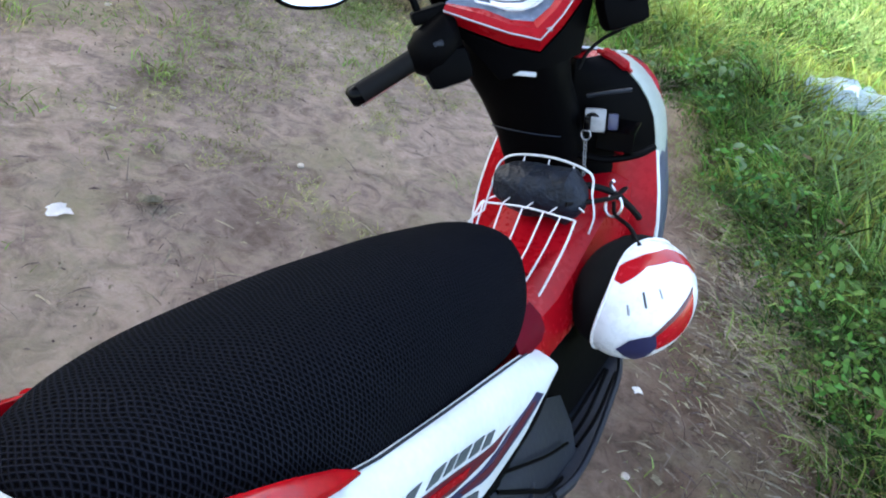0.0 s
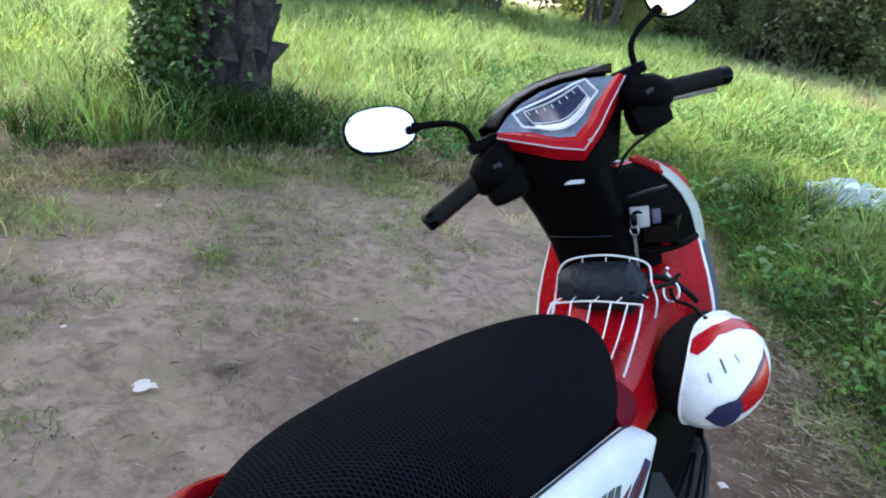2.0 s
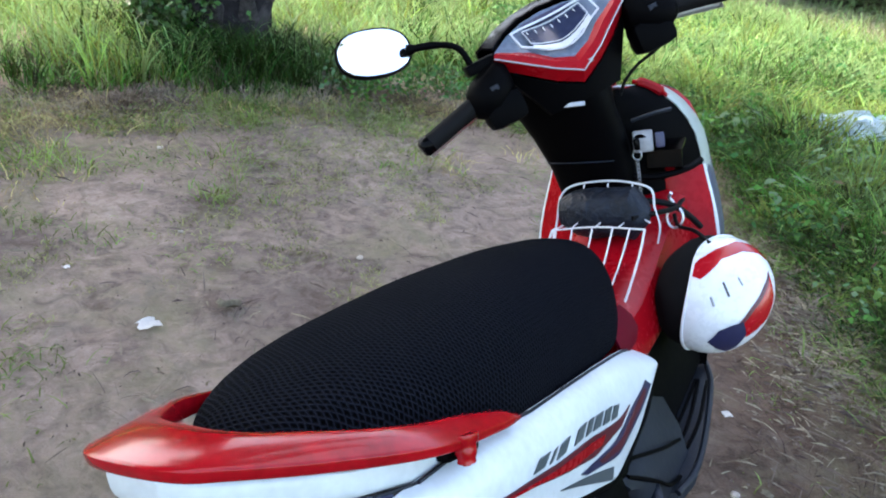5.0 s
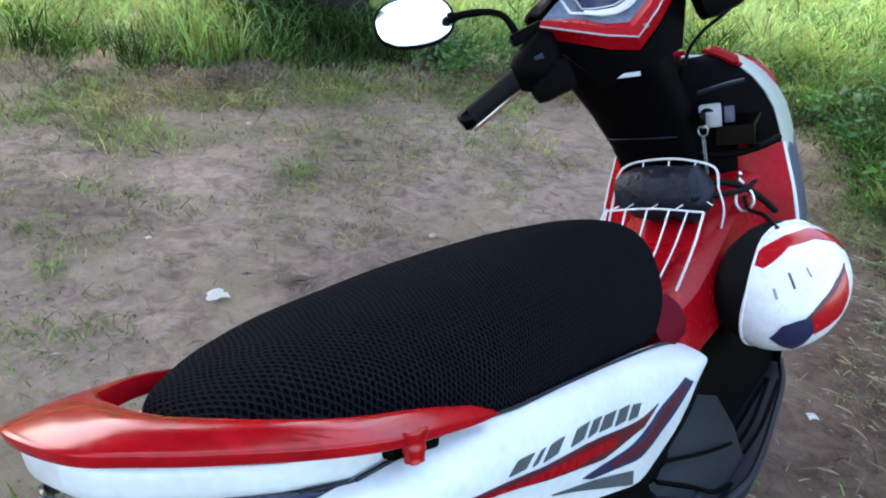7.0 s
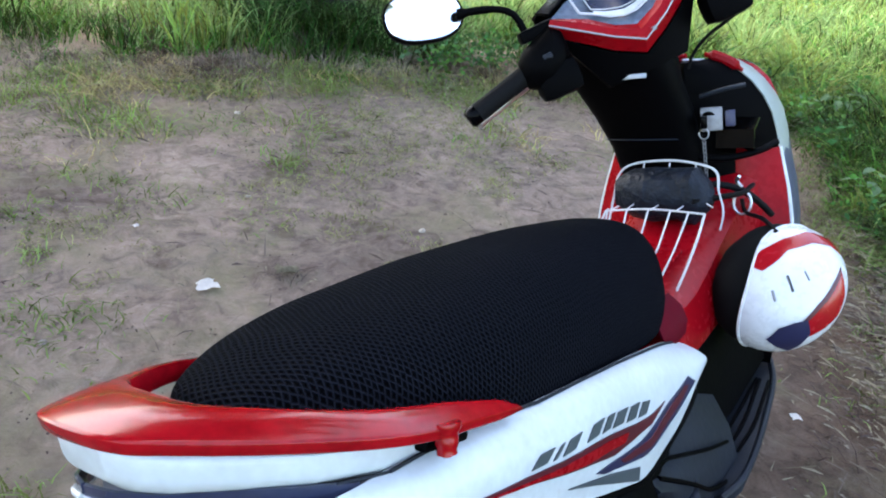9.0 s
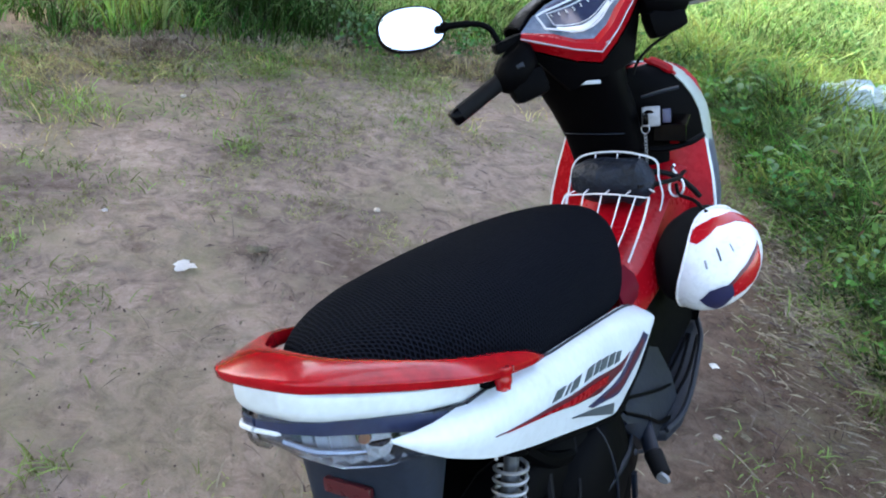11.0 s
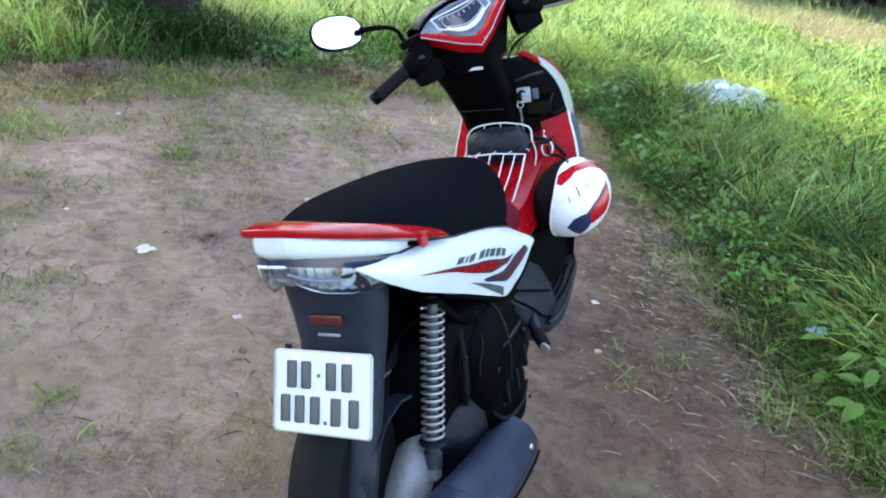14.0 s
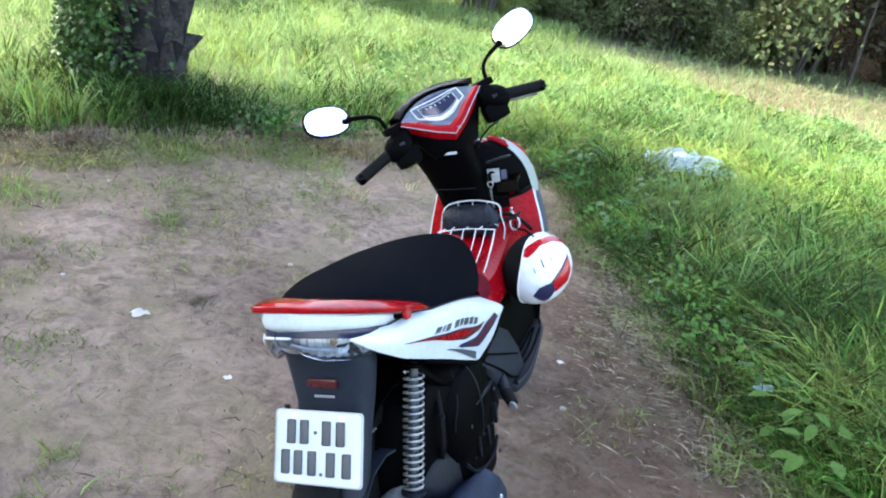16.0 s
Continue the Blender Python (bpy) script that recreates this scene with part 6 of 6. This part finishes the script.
def build_palm():
    px, py, lean = -3.00, 3.60, 0.02
    palm = thing("palm_tree", "old palm with a rough grey trunk of leaf bases", "palm tree", pose(px, py, 0))
    prof = [(0.31, -0.05), (0.28, 0.15), (0.255, 0.5), (0.245, 1.0), (0.24, 2.0), (0.225, 3.5), (0.22, 5.6)]
    part("trunk", loft([[((r + .012 * noise.noise((3 * math.cos(a), 3 * math.sin(a), z * 3))) * math.cos(a) + lean * z, (r + .012 * noise.noise((3 * math.cos(a), 3 * math.sin(a), z * 3 + 9))) * math.sin(a), z) for a in [2 * math.pi * k / 28 for k in range(28)]] for r, z in [(float(np.interp(zz, [p[1] for p in prof], [p[0] for p in prof])), zz) for zz in np.linspace(-.05, 5.6, 48)]]), BARK, palm, "rough dark grey palm trunk")
    # stubs of old leaves in a spiral
    wedge = [None, None, None]
    count = 230
    for i in range(count):
        z, a = 0.16 + 0.0235 * i + rng.uniform(-.03, .03), i * radians(137.5) + rng.uniform(-.25, .25)
        r = float(np.interp(z, [p[1] for p in prof], [p[0] for p in prof]))
        k = i % 3
        if wedge[k] is None:
            bm = loft([[(w * math.sin(t), d * max(0, math.cos(t)) - .03, z0 + .02 * math.cos(t)) for t in [math.pi * (-.6 + 1.2 * j / 8) for j in range(9)]] for w, d, z0 in ((.088, .020, -.11), (.084, .040, -.05), (.070, .058 + .008 * k, .02), (.052, .078 + .012 * k, .09), (.036, .100 + .014 * k, .14 + .015 * k), (.022, .104 + .014 * k, .155 + .02 * k))])
            ob = part("leaf_base", bm, BARK_PALE, palm)
            wedge[k] = ob.data
        else:
            ob = new("leaf_base", wedge[k])
            ob.parent = palm
        ob.matrix_basis = Matrix.Translation((r * math.cos(a) + lean * z, r * math.sin(a), z)) @ Matrix.Rotation(a - math.pi / 2, 4, "Z") @ pose(0, 0, 0, rng.uniform(-9, 6), rng.uniform(-28, 28), 0) @ Matrix.Diagonal((rng.uniform(.7, 1.2), rng.uniform(.55, 1.05), rng.uniform(.6, 1.2), 1))
    for i in range(22):
        a, rise = i * radians(137.5), rng.uniform(-0.2, 1.0)
        rib = [Vector((0.1 + lean * 5.6, 0, 5.6))]
        spine = []
        for k in range(13):
            t = k / 12
            d = 2.9 * t
            spine.append(Vector((lean * 5.6 + math.cos(a) * (.15 + d * .9), math.sin(a) * (.15 + d * .9), 5.6 + rise * d * 1.0 - .42 * d * d * .55)))
        frond = part("frond", tube(spine, [.03, .02, .006], 6), WEED, palm, "long green palm frond")
        pts = []
        tris = []
        for k in range(1, 60):
            t = k / 60
            q = t * 12
            p = spine[int(q)].lerp(spine[min(12, int(q) + 1)], q - int(q))
            along = (spine[min(12, int(q) + 1)] - spine[int(q)]).normalized()
            side = along.cross(Vector((0, 0, 1))).normalized()
            for s in (1, -1):
                ln = .65 * math.sin(math.pi * (.15 + .8 * t))
                tip = p + side * s * ln * .8 + along * ln * .5 + Vector((0, 0, -.25 * ln))
                b0 = len(pts)
                pts += [p, p + along * .05, tip]
                tris.append((b0, b0 + 1, b0 + 2))
        tri_mesh("leaflets", np.array([tuple(p) for p in pts]), np.array(tris), CANOPY, frond)
    vine = thing("climbing_vine", "leafy green creeper climbing the palm trunk", "vine", pose(px, py, 0))
    n = 14000
    a = radians(226) + rng.normal(0, 0.48, n)
    z = 3.2 * rng.random(n) ** 1.5
    r = 0.33 + 0.24 * rng.random(n) * np.clip(1.3 - z * 0.25, 0.5, 1.2)
    at = np.stack([r * np.cos(a) + lean * z, r * np.sin(a), z + 0.05], 1)
    leaves("leaf_mass", at, 0.036, VINE, vine, 0.5, 1.2)
    for i in range(5):
        a0 = radians(180 + 14 * i)
        part("stem", tube([(.33 * math.cos(a0 + .2 * math.sin(3 * t + i)) , .33 * math.sin(a0 + .2 * math.sin(3 * t + i)), 3.2 * t) for t in np.linspace(0, 1, 9)], .008, 6, 2), BARK2, vine)


def crown_points(center, radii, n, clumps, hollow=0.55):
    cs = rng.normal(size=(clumps, 3))
    cs /= np.linalg.norm(cs, axis=1)[:, None]
    cs *= rng.uniform(hollow, 1.0, clumps)[:, None]
    k = rng.integers(0, clumps, n)
    p = cs[k] + rng.normal(0, 0.17, (n, 3))
    return np.array(center) + p * np.array(radii)


def build_tree(x, y, h, trunk_r, center, radii, n, leaf, material, label, group="", bark=None):
    tree = thing("tree", label, "tree", pose(x, y, 0), group)
    c = Vector(center) - Vector((x, y, 0))
    bark = bark or BARK2
    mid = Vector((c.x * .35, c.y * .35, h * .55))
    part("trunk", tube([(0, 0, -.1), (0, 0, .4), tuple(mid), tuple(c)], [trunk_r * 1.25, trunk_r, trunk_r * .75, trunk_r * .3], 12, 5), bark, tree)
    for i in range(7):
        a = i * radians(137.5)
        end = c + Vector((radii[0] * .7 * math.cos(a), radii[1] * .7 * math.sin(a), radii[2] * rng.uniform(-.5, .6)))
        part("limb", tube([tuple(mid.lerp(c, .1 * i / 7)), tuple(mid.lerp(end, .5) + Vector((0, 0, .3))), tuple(end)], [trunk_r * .45, trunk_r * .28, trunk_r * .1], 8, 4), bark, tree)
    leaves("crown", crown_points(tuple(c), radii, n, 110, 0.2), leaf, material, tree, 0.3)
    return tree


def build_woods():
    # unseen trees added beside the clearing so that their crowns shade it
    build_tree(-6.8, 1.9, 7.4, .26, (-5.2, 2.65, 7.2), (3.45, 3.4, 1.8), 34000, .16, CANOPY, "unseen broad-leaved tree added to shade the clearing")
    build_tree(-7.4, -2.6, 7.2, .24, (-5.2, -1.6, 7.0), (3.4, 3.0, 1.8), 26000, .18, CANOPY, "unseen broad-leaved tree added to shade the clearing")
    line = [(-13, 2.5), (-9.4, 5.4), (-7.6, 8.0), (-6.2, 10.6), (-4.3, 12.8), (-1.8, 14.3), (1.0, 15.2), (4.5, 15.0), (8.0, 14.0), (11.5, 12.8), (15, 11.0)]
    along = np.concatenate([[0], np.cumsum([math.dist(a, b) for a, b in zip(line, line[1:])])])
    place = lambda s, off: (float(np.interp(s, along, [p[0] for p in line])) + off * .45, float(np.interp(s, along, [p[1] for p in line])) + off)
    kinds = []
    looks = ((FOREST, "dense dark green bush at the wood's edge"), (FOREST, "dense dark green bush at the wood's edge"), (FOREST_LIGHT, "pale green leafy bush at the wood's edge"), (FOREST_GREY, "dusty grey-green bush at the wood's edge"), (FOREST_BROWN, "brown withered bush at the wood's edge"))
    for k, (leaf_mat, text) in enumerate(looks):
        bush = thing("bush", text, "bush", pose(0, 0, 0), "bushes along the wood")
        p = crown_points((0, 0, .95), (1.1, .8, 1.0), 4400, 22 + 6 * k, .2)
        p[:, 2] = np.abs(p[:, 2]) + .03
        leaves("leaf_mass", p, .036 if k == 4 else .050, leaf_mat, bush, .3)
        for i in range(6):
            a = i * radians(137.5)
            part("stem", tube([(.1 * math.cos(a), .1 * math.sin(a), -.05), (.3 * math.cos(a), .25 * math.sin(a), .8), (.6 * math.cos(a + .3), .5 * math.sin(a + .3), 1.8)], [.022, .016, .006], 6, 3), BARK2, bush)
        kinds.append(bush)
    first = [True] * 5
    for i in range(74):
        s = (i + .5) / 74 * along[-1] + rng.uniform(-.5, .5)
        x, y = place(s, rng.uniform(-0.5, 3.2))
        brown = 4.8 < x < 6.4
        k = 4 if brown and rng.random() < .7 else int(rng.choice(4, p=(.22, .20, .40, .18) if x > 6 else (.32, .28, .18, .22)))
        sc = rng.choice((.35, .6, .9, 1.3, 1.7), p=(.2, .25, .25, .2, .1)) * rng.uniform(.85, 1.15) * (.75 if x < -3.5 else .6 if k == 4 else 1)
        m = pose(x, y, 0, 0, 0, rng.uniform(0, 360))
        if first[k]:
            kinds[k].matrix_basis, first[k] = m, False
        else:
            ob = copy_thing(kinds[k], m)
            ob.scale = (sc, sc, sc * rng.uniform(.7, 1.5))
    for k, (leaf_mat, text) in enumerate(((FOREST, "dark leafy tree in the wood"), (FOREST_GREY, "dusty grey-green tree in the wood"))):
        base = build_tree(-9.5 + 3 * k, 10.5 + 3 * k, 6.0, .16, (-9.5 + 3 * k, 10.5 + 3 * k, 4.0), (2.2, 2.2, 3.2), 6500, .13, leaf_mat, text, "trees of the wood")
        for i in range(15):
            s = (.40 + .60 * (i + .25 + .5 * k) / 15) * along[-1]
            x, y = place(s, 3.0 + (i % 3) * 1.5)
            ob = copy_thing(base, pose(x, y, 0, 0, 0, rng.uniform(0, 360)))
            sc = rng.uniform(.8, 1.35)
            ob.scale = (sc, sc, sc)
    # the depth of the wood behind, too dense to tell apart
    n = 60000
    s = rng.uniform(0, along[-1], n)
    off = rng.uniform(4.2, 7.5, n)
    x = np.interp(s, along, [p[0] for p in line]) + off * np.where(s < .35 * along[-1], -.75, .3)
    y = np.interp(s, along, [p[1] for p in line]) + off
    top = np.where(s < .35 * along[-1], 2.6, 4.6) + .9 * patchy(x, y, .35, 61.0)
    z = rng.random(n) * top
    far = leaves("far_wood", np.stack([x, y, z], 1), .26, FOREST, None, .3)
    tagged(far, "dense dark green depth of the wood", "woods", kind="stuff")
    # thin bare trunks and dead stems in the undergrowth
    for i in range(12):
        s = rng.uniform(.42, .95) * along[-1]
        x, y = place(s, rng.uniform(.0, 2.4))
        tip = Vector((rng.normal(0, .55), rng.normal(0, .4), rng.uniform(1.2, 3.4)))
        sap = thing("sapling", "thin bare grey trunk in the undergrowth", "sapling", pose(x, y, 0), "saplings in the wood")
        part("trunk", tube([(0, 0, -.05), tuple(tip * .5 + Vector((rng.normal(0, .06), 0, 0))), tuple(tip)], [rng.uniform(.02, .045), .02, .008], 7, 3), BARK2, sap)


def scrap(name, x, y, size, material, label, category="litter", z=0.012):
    bm = bmesh.new()
    vs = []
    for j in range(4):
        for i in range(4):
            vs.append(bm.verts.new(((i - 1.5) * size / 3 * rng.uniform(.7, 1.2), (j - 1.5) * size / 4 * rng.uniform(.7, 1.2), z + size * .25 * rng.random())))
    for j in range(3):
        for i in range(3):
            bm.faces.new((vs[j * 4 + i], vs[j * 4 + i + 1], vs[j * 4 + i + 5], vs[j * 4 + i + 4]))
    bmesh.ops.solidify(bm, geom=bm.faces[:], thickness=size * .02)
    ob = part(name, bm, material, None, "", pose(x, y, 0, 0, 0, rng.uniform(0, 360)))
    tagged(ob, label, category)


def pebble(x, y, r, material, label):
    bm = bmesh.new()
    bmesh.ops.create_icosphere(bm, subdivisions=2, radius=r)
    for v in bm.verts:
        v.co *= 1 + .25 * noise.noise(v.co * (1.2 / r) + Vector((x * 9, y * 9, 0)))
        v.co.z *= .6
    tagged(part("pebble", bm, material, None, "", pose(x, y, r * .3, 0, 0, rng.uniform(0, 360))), label, "stone", "pebbles on the soil")


def build_litter():
    scrap("paper_scrap", -1.180, 0.775, 0.060, PAPER, "crumpled white paper scrap on the soil")
    scrap("paper_scrap", -1.59, 0.89, 0.022, PAPER, "tiny white paper scrap on the soil")
    scrap("paper_scrap", -0.70, 0.55, 0.026, PAPER, "tiny white paper scrap on the soil")
    scrap("dry_leaf", -1.06, 0.98, 0.07, STRAW, "curled brown dry leaf on the soil", "leaf")
    scrap("dry_leaf", -0.60, 0.40, 0.03, STRAW, "curled brown dry leaf on the soil", "leaf")
    scrap("dry_leaf", 0.36, 1.26, 0.030, PAPER, "pale dry leaf on the soil", "leaf")
    scrap("dry_leaf", 0.47, 0.98, 0.03, STRAW, "curled brown dry leaf on the soil", "leaf")
    for x, y, r in ((0.66, 2.98, .030), (0.66, 2.2, .024), (0.68, 2.0, .018), (0.57, 1.75, .020), (-2.1, 1.9, .014), (-1.9, 4.0, .03), (-1.2, 4.1, .035), (-1.0, 3.9, .03), (-1.45, 4.2, .04), (-0.8, 4.0, .025), (0.4, 0.95, .012), (-0.3, 2.2, .012), (-1.5, 1.3, .010), (-0.9, 1.5, .012), (-1.3, .35, .010)):
        pebble(x, y, r, STONE, "small grey-brown pebble on the soil")
    n = 5200
    x, y = rng.uniform(-3.6, 1.0, n), rng.uniform(-0.8, 4.0, n)
    keep = clearing_depth(x, y) > 0
    at = np.stack([x[keep], y[keep], np.full(keep.sum(), .004)], 1)
    tagged(leaves("soil_crumbs", at, 0.007, CRUMB, None, 0.0, 1.0), "crumbs of soil and grit", "grit", kind="stuff")
    # pale plastic sheet lying in the grass
    bm = bmesh.new()
    grid = []
    for j in range(9):
        for i in range(13):
            u, w = i / 12 - .5, j / 8 - .5
            grid.append(bm.verts.new((u * .80, w * .50, 0.205 + .07 * noise.noise((u * 6, w * 6, 2)) + .04 * noise.noise((u * 15, w * 15, 4)) - .25 * (u * u + w * w))))
    for j in range(8):
        for i in range(12):
            bm.faces.new((grid[j * 13 + i], grid[j * 13 + i + 1], grid[(j + 1) * 13 + i + 1], grid[(j + 1) * 13 + i]))
    bmesh.ops.solidify(bm, geom=bm.faces[:], thickness=.004)
    tagged(part("plastic_sheet", bm, FOIL, None, "", pose(1.0, 4.72, 0, 0, 0, 20)), "crumpled pale blue-white plastic sheet in the grass", "plastic sheet")
    scrap("wrapper", 1.12, 1.32, 0.07, FOIL, "faded pale wrapper caught in the grass", "litter", 0.10)
    scrap("wrapper", 1.45, 2.05, 0.09, STRAW, "faded brown wrapper caught in the grass", "litter", 0.10)


build_meadow()
build_tufts()
build_weeds()
build_leaf_growth()
build_palm()
build_woods()
build_litter()
